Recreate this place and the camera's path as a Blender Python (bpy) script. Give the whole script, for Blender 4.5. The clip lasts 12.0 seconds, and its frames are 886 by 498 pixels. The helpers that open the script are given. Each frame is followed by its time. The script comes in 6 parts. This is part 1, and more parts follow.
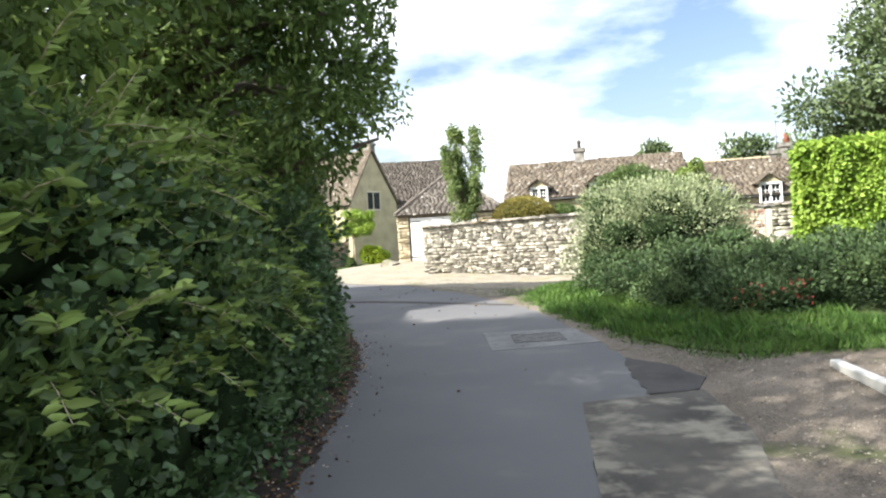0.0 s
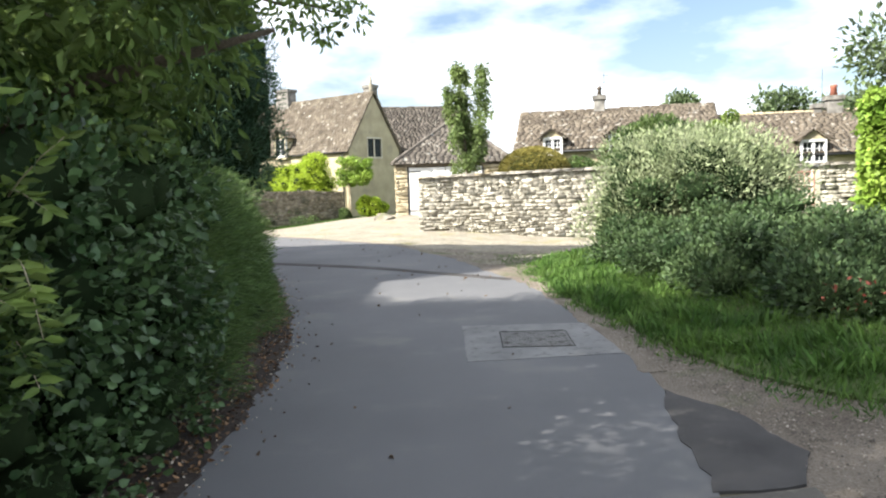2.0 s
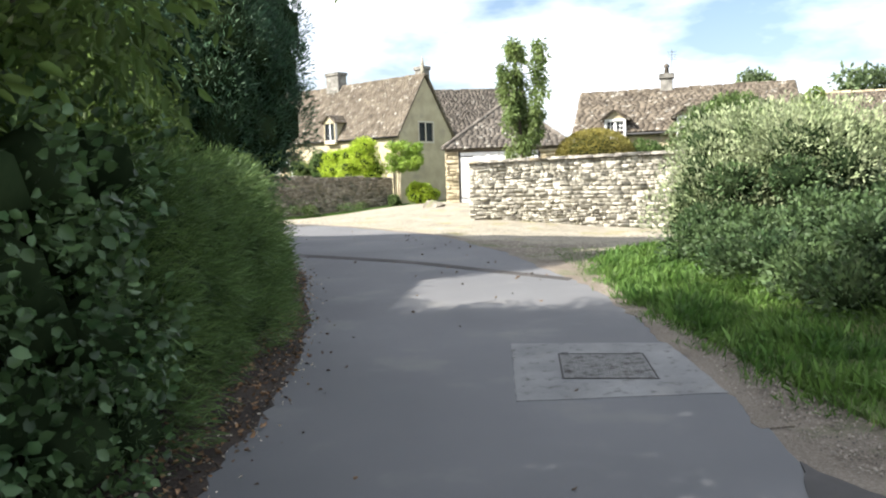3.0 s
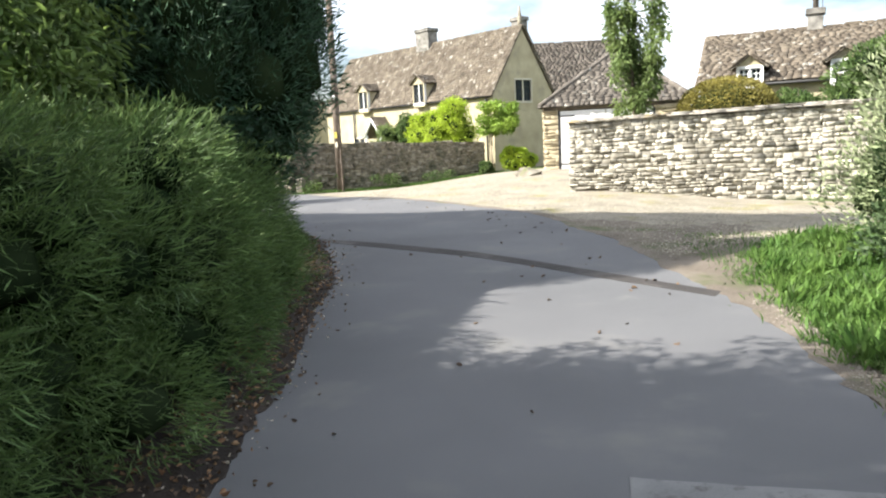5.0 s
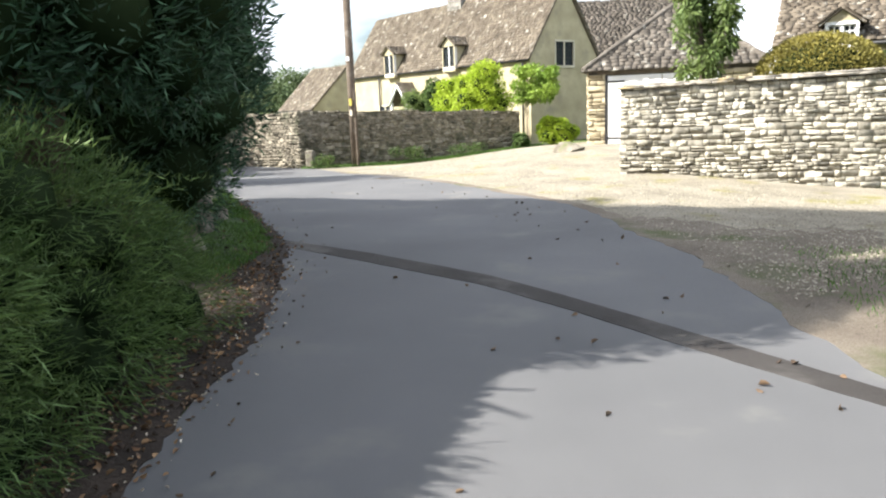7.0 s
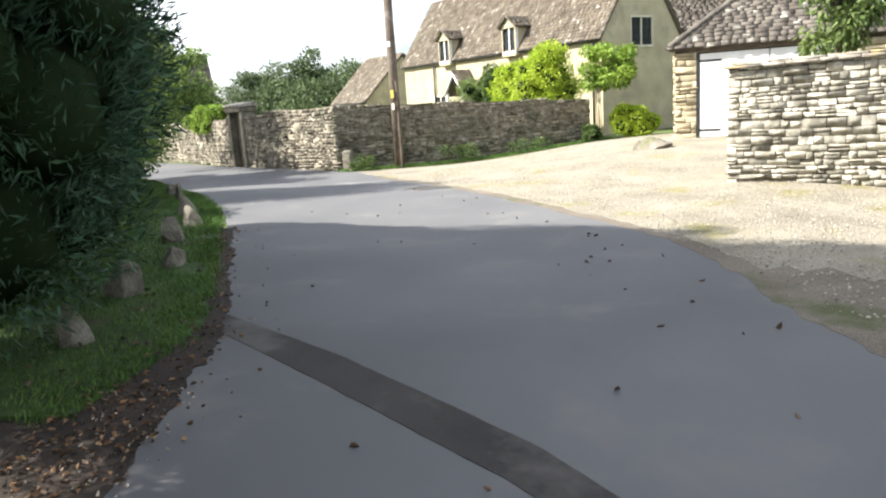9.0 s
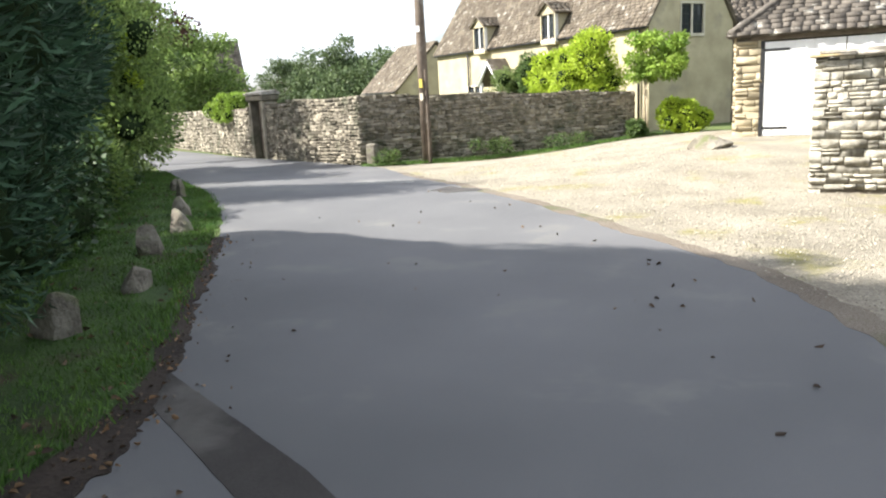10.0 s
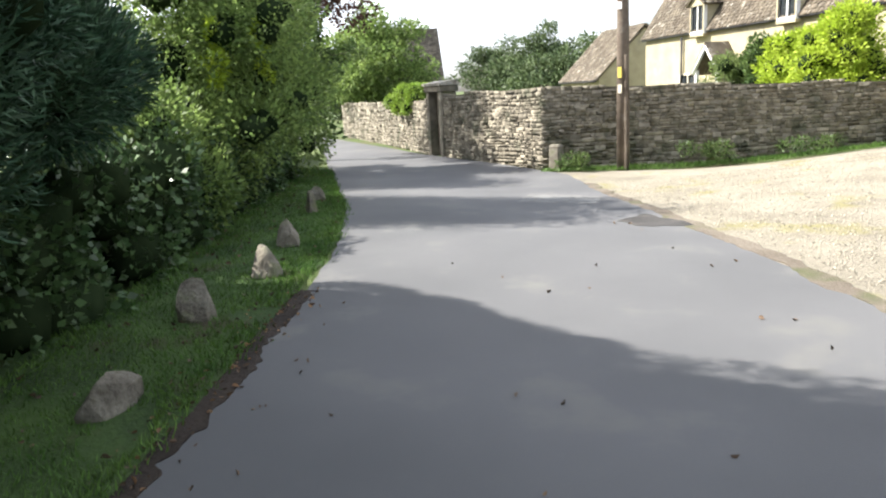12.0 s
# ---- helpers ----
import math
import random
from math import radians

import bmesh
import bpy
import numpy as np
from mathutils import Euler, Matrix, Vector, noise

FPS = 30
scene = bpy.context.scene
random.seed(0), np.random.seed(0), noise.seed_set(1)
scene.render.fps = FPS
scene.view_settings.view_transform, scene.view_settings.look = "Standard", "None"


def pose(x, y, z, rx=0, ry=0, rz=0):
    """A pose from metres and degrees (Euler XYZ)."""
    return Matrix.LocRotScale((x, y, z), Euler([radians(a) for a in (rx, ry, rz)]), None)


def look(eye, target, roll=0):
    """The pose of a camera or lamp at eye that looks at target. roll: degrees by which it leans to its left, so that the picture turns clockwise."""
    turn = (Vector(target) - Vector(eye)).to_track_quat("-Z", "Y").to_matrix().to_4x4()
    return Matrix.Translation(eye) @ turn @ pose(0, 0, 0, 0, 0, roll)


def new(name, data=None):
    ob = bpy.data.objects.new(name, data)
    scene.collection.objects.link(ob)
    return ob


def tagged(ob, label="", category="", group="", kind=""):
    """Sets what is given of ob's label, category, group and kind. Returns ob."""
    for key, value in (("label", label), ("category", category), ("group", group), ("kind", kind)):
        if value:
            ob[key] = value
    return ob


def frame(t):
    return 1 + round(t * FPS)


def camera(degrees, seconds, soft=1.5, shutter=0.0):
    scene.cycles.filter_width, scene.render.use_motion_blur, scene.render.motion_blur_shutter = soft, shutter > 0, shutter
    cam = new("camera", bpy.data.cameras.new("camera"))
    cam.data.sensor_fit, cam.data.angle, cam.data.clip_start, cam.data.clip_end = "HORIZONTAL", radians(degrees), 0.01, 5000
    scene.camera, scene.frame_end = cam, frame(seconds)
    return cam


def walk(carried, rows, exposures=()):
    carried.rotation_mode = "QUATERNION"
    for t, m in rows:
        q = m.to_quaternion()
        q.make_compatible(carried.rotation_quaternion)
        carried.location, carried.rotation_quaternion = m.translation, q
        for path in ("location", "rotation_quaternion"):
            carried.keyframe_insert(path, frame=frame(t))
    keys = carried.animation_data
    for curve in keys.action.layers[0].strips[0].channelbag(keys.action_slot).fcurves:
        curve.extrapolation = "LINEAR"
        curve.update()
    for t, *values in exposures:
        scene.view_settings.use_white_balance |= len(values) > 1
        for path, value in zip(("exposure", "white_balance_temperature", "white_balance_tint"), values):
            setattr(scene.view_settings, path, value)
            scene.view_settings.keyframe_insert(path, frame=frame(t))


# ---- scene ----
cam = camera(62.8, 12.0, soft=2.1)
PATH = [
    (0, (-0.087, -3.249, 1.646), (-0.122, -1.25, 1.599), -3.6),
    (0.5, (0.068, -2.47, 1.589), (-0.087, -0.479, 1.476), -3.8),
    (1, (0.183, -1.639, 1.663), (0.113, 0.356, 1.536), -1.7),
    (1.5, (0.301, -0.951, 1.631), (0.266, 1.042, 1.467), -1.6),
    (2, (0.373, -0.174, 1.675), (0.298, 1.817, 1.495), -1.8),
    (2.5, (0.443, 0.607, 1.612), (0.343, 2.597, 1.434), -1.5),
    (2.7, (0.403, 0.951, 1.644), (0.249, 2.936, 1.457), -1.5),
    (4.3, (0.431, 3.677, 1.613), (0.12, 5.629, 1.305), -2.3),
    (4.5, (0.414, 4.012, 1.615), (0.113, 5.969, 1.335), -2.3),
    (4.7, (0.345, 4.384, 1.638), (-0.053, 6.321, 1.339), -2.7),
    (5, (0.275, 4.969, 1.586), (-0.232, 6.881, 1.289), -2.8),
    (5.5, (0.213, 5.747, 1.543), (-0.203, 7.675, 1.211), -1.8),
    (6, (0.069, 6.621, 1.539), (-0.502, 8.501, 1.167), -3.1),
    (6.5, (-0.03, 7.391, 1.563), (-0.461, 9.307, 1.183), -2.1),
    (7, (-0.22, 8.27, 1.575), (-0.822, 10.14, 1.199), -2.3),
    (7.2, (-0.279, 8.631, 1.588), (-0.87, 10.5, 1.195), -2.2),
    (8.8, (-0.862, 11.399, 1.699), (-1.596, 13.218, 1.307), -3.4),
    (9, (-0.97, 11.756, 1.647), (-1.747, 13.555, 1.25), -3.8),
    (9.5, (-1.245, 12.508, 1.659), (-2.051, 14.292, 1.249), -3.1),
    (10, (-1.54, 13.322, 1.654), (-2.397, 15.081, 1.236), -3.1),
    (10.5, (-1.875, 14.069, 1.663), (-2.78, 15.801, 1.239), -3.0),
    (11, (-2.248, 14.82, 1.679), (-3.4, 16.393, 1.233), -4.8),
    (11.5, (-2.545, 15.597, 1.677), (-3.635, 17.217, 1.243), -3.0),
    (12, (-2.837, 16.314, 1.742), (-4.137, 17.774, 1.32), -3.1),
]
walk(cam, [(t, look(eye, target, roll)) for t, eye, target, roll in PATH], exposures=[(0, 1.6), (12, 1.6)])

# ---- world, sun ----
SUN_AZ = radians(242)      # compass-like, clockwise from +y
SUN_EL = radians(41)
sun_dir = Vector((math.sin(SUN_AZ) * math.cos(SUN_EL), math.cos(SUN_AZ) * math.cos(SUN_EL), math.sin(SUN_EL)))
world = bpy.data.worlds.new("world")
scene.world = world
world.use_nodes = True
wn, wl = world.node_tree.nodes, world.node_tree.links
wn.clear()
w_out = wn.new("ShaderNodeOutputWorld")
w_bg = wn.new("ShaderNodeBackground")
w_sky = wn.new("ShaderNodeTexSky")
w_sky.sky_type = "NISHITA"
w_sky.sun_disc = False
w_sky.dust_density = 2.2
w_sky.sun_elevation = SUN_EL
w_sky.sun_rotation = SUN_AZ
w_co = wn.new("ShaderNodeTexCoord")
w_map = wn.new("ShaderNodeMapping")
w_map.inputs["Scale"].default_value = (1.0, 1.0, 2.6)
w_map.inputs["Location"].default_value = (0.35, 0.2, 0.1)
w_noise = wn.new("ShaderNodeTexNoise")
w_noise.inputs["Scale"].default_value = 2.1
w_noise.inputs["Detail"].default_value = 7
w_noise.inputs["Roughness"].default_value = 0.52
w_ramp = wn.new("ShaderNodeValToRGB")
w_ramp.color_ramp.elements[0].position = 0.40
w_ramp.color_ramp.elements[1].position = 0.56
w_mix = wn.new("ShaderNodeMixRGB")
w_mix.inputs["Color2"].default_value = (9.0, 9.5, 10.4, 1)
wl.new(w_co.outputs["Generated"], w_map.inputs["Vector"])
wl.new(w_map.outputs["Vector"], w_noise.inputs["Vector"])
wl.new(w_noise.outputs["Fac"], w_ramp.inputs["Fac"])
wl.new(w_ramp.outputs["Color"], w_mix.inputs["Fac"])
wl.new(w_sky.outputs["Color"], w_mix.inputs["Color1"])
wl.new(w_mix.outputs["Color"], w_bg.inputs["Color"])
w_bg.inputs["Strength"].default_value = 0.075
wl.new(w_bg.outputs["Background"], w_out.inputs["Surface"])

sun = new("sun", bpy.data.lights.new("sun", "SUN"))
sun.data.energy = 5.0
sun.data.angle = radians(0.6)
sun.data.color = (1.0, 0.955, 0.88)
sun.matrix_world = look(sun_dir * 60, (0, 0, 0))


# ---- materials ----
def mat(name, dark, light, scale=4.0, fine=40.0, rough=0.9, bump=0.3, vary=0.25, stain=None, stain_scale=0.7,
        stain_at=0.6, metal=0.0, leaf=0.0, bump_dist=0.02, fine_mix=0.35):
    """A mottled surface: two scales of noise, a random shade per piece, stains and relief."""
    m = bpy.data.materials.new(name)
    m.use_nodes = True
    n, l = m.node_tree.nodes, m.node_tree.links
    p = n["Principled BSDF"]
    p.inputs["Roughness"].default_value = rough
    p.inputs["Metallic"].default_value = metal
    p.inputs["Specular IOR Level"].default_value = 0.3
    geo = n.new("ShaderNodeNewGeometry")
    info = n.new("ShaderNodeObjectInfo")
    co = n.new("ShaderNodeMapping")
    l.new(geo.outputs["Position"], co.inputs["Vector"])
    big = n.new("ShaderNodeTexNoise")
    big.inputs["Scale"].default_value = scale
    big.inputs["Detail"].default_value = 4
    small = n.new("ShaderNodeTexNoise")
    small.inputs["Scale"].default_value = fine
    small.inputs["Detail"].default_value = 5
    small.inputs["Roughness"].default_value = 0.65
    for t in (big, small):
        l.new(co.outputs["Vector"], t.inputs["Vector"])
    mixn = n.new("ShaderNodeMixRGB")
    mixn.inputs["Fac"].default_value = fine_mix
    l.new(big.outputs["Fac"], mixn.inputs["Color1"])
    l.new(small.outputs["Fac"], mixn.inputs["Color2"])
    ramp = n.new("ShaderNodeValToRGB")
    ramp.color_ramp.elements[0].position, ramp.color_ramp.elements[1].position = 0.36, 0.64
    ramp.color_ramp.elements[0].color, ramp.color_ramp.elements[1].color = (*dark, 1), (*light, 1)
    l.new(mixn.outputs["Color"], ramp.inputs["Fac"])
    add = n.new("ShaderNodeMath")
    add.operation = "ADD"
    l.new(geo.outputs["Random Per Island"], add.inputs[0])
    l.new(info.outputs["Random"], add.inputs[1])
    frac = n.new("ShaderNodeMath")
    frac.operation = "FRACT"
    l.new(add.outputs[0], frac.inputs[0])
    span = n.new("ShaderNodeMapRange")
    span.inputs["To Min"].default_value, span.inputs["To Max"].default_value = 1 - vary, 1 + vary
    l.new(frac.outputs[0], span.inputs["Value"])
    hue = n.new("ShaderNodeHueSaturation")
    l.new(span.outputs["Result"], hue.inputs["Value"])
    l.new(ramp.outputs["Color"], hue.inputs["Color"])
    colour = hue.outputs["Color"]
    if stain:
        st = n.new("ShaderNodeTexNoise")
        st.inputs["Scale"].default_value = stain_scale
        st.inputs["Detail"].default_value = 6
        st.inputs["Roughness"].default_value = 0.6
        l.new(co.outputs["Vector"], st.inputs["Vector"])
        sr = n.new("ShaderNodeValToRGB")
        sr.color_ramp.elements[0].position, sr.color_ramp.elements[1].position = stain_at - 0.06, stain_at + 0.06
        l.new(st.outputs["Fac"], sr.inputs["Fac"])
        sm = n.new("ShaderNodeMixRGB")
        sm.inputs["Color2"].default_value = (*stain, 1)
        l.new(sr.outputs["Color"], sm.inputs["Fac"])
        l.new(colour, sm.inputs["Color1"])
        colour = sm.outputs["Color"]
    l.new(colour, p.inputs["Base Color"])
    if bump:
        b = n.new("ShaderNodeBump")
        b.inputs["Strength"].default_value = bump
        b.inputs["Distance"].default_value = bump_dist
        l.new(small.outputs["Fac"], b.inputs["Height"])
        l.new(b.outputs["Normal"], p.inputs["Normal"])
    if leaf:
        tr = n.new("ShaderNodeBsdfTranslucent")
        l.new(colour, tr.inputs["Color"])
        ms = n.new("ShaderNodeMixShader")
        ms.inputs["Fac"].default_value = leaf
        out = n["Material Output"]
        l.new(p.outputs["BSDF"], ms.inputs[1])
        l.new(tr.outputs["BSDF"], ms.inputs[2])
        l.new(ms.outputs["Shader"], out.inputs["Surface"])
    return m


def leafmat(name, dark, light, vary=0.4, leaf=0.3, rough=0.6):
    return mat(name, dark, light, scale=1.6, fine=9.0, rough=rough, bump=0, vary=vary, leaf=leaf)


M_ASPHALT = mat("asphalt", (0.088, 0.089, 0.093), (0.130, 0.130, 0.133), 0.45, 150, 0.82, 0.5, 0.0, (0.140, 0.138, 0.132), 0.9, 0.63, bump_dist=0.008, fine_mix=0.42)
M_ASPHALT_OLD = mat("old_asphalt", (0.045, 0.041, 0.036), (0.115, 0.105, 0.09), 1.3, 120, 0.9, 0.5, 0.0, (0.22, 0.205, 0.165), 1.9, 0.56, bump_dist=0.012)
M_ASPHALT_DARK = mat("dark_asphalt", (0.036, 0.034, 0.033), (0.070, 0.066, 0.063), 2.0, 140, 0.9, 0.6, 0.0, (0.095, 0.088, 0.078), 2.2, 0.62, bump_dist=0.01)
M_SEAM = mat("trench_asphalt", (0.030, 0.027, 0.026), (0.062, 0.056, 0.052), 1.6, 120, 0.9, 0.8, 0.0, (0.105, 0.098, 0.090), 0.8, 0.58, bump_dist=0.015, fine_mix=0.5)
M_ASPHALT_PALE = mat("pale_asphalt", (0.13, 0.13, 0.13), (0.21, 0.21, 0.205), 2.2, 120, 0.9, 0.4, 0.0, (0.095, 0.092, 0.088), 9.0, 0.61, bump_dist=0.012)
M_GRAVEL = mat("gravel", (0.165, 0.146, 0.112), (0.37, 0.335, 0.268), 1.1, 42, 0.95, 1.0, 0.0, (0.23, 0.21, 0.085), 0.9, 0.62, bump_dist=0.03, fine_mix=0.6)
M_GRAVEL_DARK = mat("dirty_shady_gravel", (0.095, 0.075, 0.056), (0.255, 0.22, 0.178), 1.2, 60, 0.95, 0.9, 0.0, (0.10, 0.11, 0.05), 0.9, 0.6, bump_dist=0.03, fine_mix=0.65)
M_PEBBLE = mat("pebble", (0.18, 0.16, 0.12), (0.38, 0.345, 0.275), 9, 60, 0.9, 0.2, 0.45)
M_PEBBLE_DULL = mat("dull_pebble", (0.12, 0.10, 0.08), (0.28, 0.25, 0.205), 9, 60, 0.9, 0.2, 0.5)
M_LID = mat("cast_lid", (0.115, 0.113, 0.11), (0.20, 0.198, 0.19), 22, 70, 0.85, 1.0, 0.0, (0.055, 0.05, 0.045), 9, 0.58, bump_dist=0.02)
M_SOIL = mat("soil", (0.020, 0.015, 0.012), (0.055, 0.041, 0.032), 2.0, 30, 0.95, 0.8, 0.0, bump_dist=0.04)
M_FIELD = mat("turf", (0.05, 0.075, 0.022), (0.10, 0.13, 0.04), 0.3, 12, 0.95, 0.6, 0.0, (0.13, 0.10, 0.06), 0.4, 0.64, bump_dist=0.05)
M_MOSS = mat("mossy_turf", (0.022, 0.044, 0.012), (0.06, 0.108, 0.025), 1.2, 25, 0.95, 0.8, 0.0, (0.05, 0.04, 0.022), 1.1, 0.62, bump_dist=0.04)
M_GRASS = leafmat("grass_blade", (0.046, 0.110, 0.021), (0.122, 0.205, 0.046), 0.5, 0.35)
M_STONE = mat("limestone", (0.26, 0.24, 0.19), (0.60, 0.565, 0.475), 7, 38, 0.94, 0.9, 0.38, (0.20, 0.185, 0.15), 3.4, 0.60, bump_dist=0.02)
# Darker, greyer copy of M_STONE with greenish stains.
M_STONE_DIM = mat("darker_limestone", (0.150, 0.132, 0.100), (0.315, 0.282, 0.222), 4, 45, 0.94, 0.6, 0.32, (0.10, 0.10, 0.07), 1.6, 0.6, bump_dist=0.02)
M_CHIMNEY = mat("sooty_stone", (0.10, 0.095, 0.085), (0.30, 0.285, 0.255), 4, 40, 0.94, 0.5, 0.1, (0.08, 0.075, 0.065), 2.0, 0.6)
M_MORTAR = mat("wall_core", (0.085, 0.074, 0.056), (0.17, 0.148, 0.115), 6, 60, 0.95, 0.6, 0.0)
M_COPING = mat("lichened_coping", (0.15, 0.135, 0.11), (0.42, 0.39, 0.34), 6, 50, 0.92, 0.6, 0.28, (0.42, 0.30, 0.09), 1.3, 0.66)
M_RENDER = mat("pale_house_stone", (0.34, 0.295, 0.195), (0.48, 0.42, 0.28), 1.4, 30, 0.9, 0.35, 0.05, (0.30, 0.27, 0.20), 0.8, 0.62)
M_ASHLAR = mat("garage_stone", (0.33, 0.28, 0.185), (0.49, 0.42, 0.29), 3, 40, 0.9, 0.4, 0.2)
M_SLATE = mat("stone_slate", (0.072, 0.058, 0.044), (0.175, 0.147, 0.112), 2.0, 30, 0.93, 0.7, 0.15, (0.42, 0.40, 0.35), 3.4, 0.64, bump_dist=0.02)
M_SLATE_GREY = mat("grey_stone_slate", (0.058, 0.050, 0.042), (0.145, 0.128, 0.108), 2.0, 30, 0.93, 0.6, 0.25, (0.36, 0.35, 0.31), 3.6, 0.64)
M_SLATE_DARK = mat("dark_stone_slate", (0.07, 0.06, 0.05), (0.15, 0.13, 0.11), 2.5, 35, 0.93, 0.5, 0.4, (0.30, 0.29, 0.25), 2.0, 0.68)
M_RIDGE = mat("ridge_stone", (0.34, 0.27, 0.17), (0.50, 0.42, 0.29), 4, 30, 0.9, 0.4, 0.2)
M_WHITE = mat("white_paint", (0.76, 0.76, 0.75), (0.84, 0.84, 0.83), 1.5, 30, 0.5, 0.05, 0.0)
M_FRAME = mat("cream_window_stone", (0.50, 0.46, 0.36), (0.62, 0.57, 0.46), 3, 30, 0.8, 0.2, 0.1)
M_BLACK = mat("black_iron", (0.02, 0.02, 0.022), (0.04, 0.04, 0.04), 6, 40, 0.5, 0.1, 0.0)
M_POLE = mat("creosoted_pole", (0.075, 0.058, 0.045), (0.17, 0.135, 0.105), 3, 60, 0.9, 0.5, 0.0, (0.22, 0.19, 0.16), 2, 0.62)
M_WOOD = mat("grey_wood", (0.12, 0.095, 0.07), (0.22, 0.18, 0.14), 4, 60, 0.85, 0.4, 0.15)
M_STAKE = mat("pale_stake", (0.36, 0.30, 0.21), (0.50, 0.43, 0.31), 4, 60, 0.85, 0.3, 0.15)
M_BARK = mat("bark", (0.06, 0.045, 0.032), (0.15, 0.12, 0.09), 5, 40, 0.95, 0.9, 0.1, bump_dist=0.04)
M_YELLOW = mat("yellow_plate", (0.50, 0.41, 0.08), (0.58, 0.48, 0.12), 3, 30, 0.5, 0.0, 0.0)
M_TERRACOTTA = mat("terracotta", (0.26, 0.09, 0.06), (0.36, 0.14, 0.09), 5, 30, 0.8, 0.2, 0.1)
M_FADED = mat("faded_red_paint", (0.36, 0.16, 0.13), (0.48, 0.25, 0.20), 6, 40, 0.7, 0.1, 0.0)
M_DEADLEAF = mat("fallen_leaf", (0.13, 0.065, 0.035), (0.30, 0.19, 0.10), 6, 30, 0.8, 0.0, 0.55, leaf=0.1)
M_DRYLEAF = mat("dry_leaf", (0.28, 0.23, 0.17), (0.50, 0.45, 0.37), 6, 30, 0.85, 0.0, 0.4, leaf=0.1)
M_WETLEAF = mat("wet_leaf", (0.045, 0.03, 0.022), (0.13, 0.085, 0.05), 6, 30, 0.7, 0.0, 0.6)
M_BOULDER = mat("boulder", (0.10, 0.088, 0.068), (0.27, 0.245, 0.2), 6, 35, 0.93, 0.7, 0.12, (0.13, 0.14, 0.07), 3, 0.6, bump_dist=0.03)
M_PUTTY = mat("concrete_edging", (0.42, 0.42, 0.40), (0.55, 0.55, 0.52), 4, 50, 0.9, 0.4, 0.0)

L_IVY = leafmat("ivy_leaf", (0.034, 0.072, 0.028), (0.095, 0.15, 0.056), 0.5, 0.2, 0.4)
L_HEDGE = leafmat("hedge_leaf", (0.058, 0.105, 0.034), (0.14, 0.20, 0.062), 0.55, 0.42, 0.45)
L_YELLOWISH = leafmat("young_leaf", (0.13, 0.20, 0.045), (0.26, 0.34, 0.09), 0.4, 0.35)
L_TREE = leafmat("tree_leaf", (0.06875, 0.1187, 0.0325), (0.1625, 0.225, 0.06), 0.5, 0.45)
L_WISP = leafmat("feathery_leaf", (0.07, 0.125, 0.042), (0.165, 0.245, 0.082), 0.45, 0.2)
L_WISPTIP = leafmat("feathery_tip", (0.09, 0.15, 0.045), (0.20, 0.27, 0.09), 0.4, 0.3)
L_CONIFER = leafmat("conifer_leaf", (0.028, 0.068, 0.038), (0.072, 0.13, 0.068), 0.5, 0.15)
L_SILVER = leafmat("silver_leaf", (0.17, 0.22, 0.10), (0.38, 0.42, 0.25), 0.45, 0.3)
L_BRAMBLE = leafmat("bramble_leaf", (0.030, 0.060, 0.023), (0.086, 0.132, 0.05), 0.5, 0.25)
L_RED = leafmat("red_leaf", (0.17, 0.035, 0.025), (0.30, 0.085, 0.055), 0.3, 0.3)
L_GOLD = leafmat("golden_leaf", (0.28, 0.39, 0.03), (0.46, 0.57, 0.07), 0.3, 0.4)
L_CREEPER = leafmat("creeper_leaf", (0.15, 0.26, 0.035), (0.29, 0.40, 0.07), 0.35, 0.3)
L_DOME = leafmat("clipped_leaf", (0.16, 0.145, 0.035), (0.28, 0.24, 0.06), 0.35, 0.2)
L_SLIM = leafmat("slim_tree_leaf", (0.085, 0.135, 0.042), (0.21, 0.275, 0.09), 0.45, 0.45)
# Lighter green puts the sun shining through these leaves into the colour.
L_LIT = leafmat("sunlit_leaf", (0.10, 0.165, 0.045), (0.23, 0.31, 0.09), 0.45, 0.5)
L_FAR = leafmat("far_leaf", (0.06, 0.095, 0.042), (0.125, 0.165, 0.07), 0.45, 0.25)
L_COPPER = leafmat("copper_leaf", (0.05, 0.022, 0.018), (0.10, 0.045, 0.03), 0.4, 0.25)


def glass_material():
    m = bpy.data.materials.new("window_glass")
    m.use_nodes = True
    p = m.node_tree.nodes["Principled BSDF"]
    p.inputs["Base Color"].default_value = (0.03, 0.035, 0.04, 1)
    p.inputs["Roughness"].default_value = 0.06
    return m


M_GLASS = glass_material()


# ---- building tools ----
def mesh_np(name, verts, faces, smooth=False):
    """A mesh from numpy arrays of vertices and equal-sided faces."""
    verts, faces = np.asarray(verts, np.float32).reshape(-1, 3), np.asarray(faces, np.int32)
    k = faces.shape[1]
    me = bpy.data.meshes.new(name)
    me.vertices.add(len(verts))
    me.vertices.foreach_set("co", verts.ravel())
    me.loops.add(faces.size)
    me.loops.foreach_set("vertex_index", faces.ravel())
    me.polygons.add(len(faces))
    me.polygons.foreach_set("loop_start", np.arange(0, faces.size, k, dtype=np.int32))
    if smooth:
        me.polygons.foreach_set("use_smooth", np.ones(len(faces), bool))
    me.update(calc_edges=True)
    me.validate()
    return me


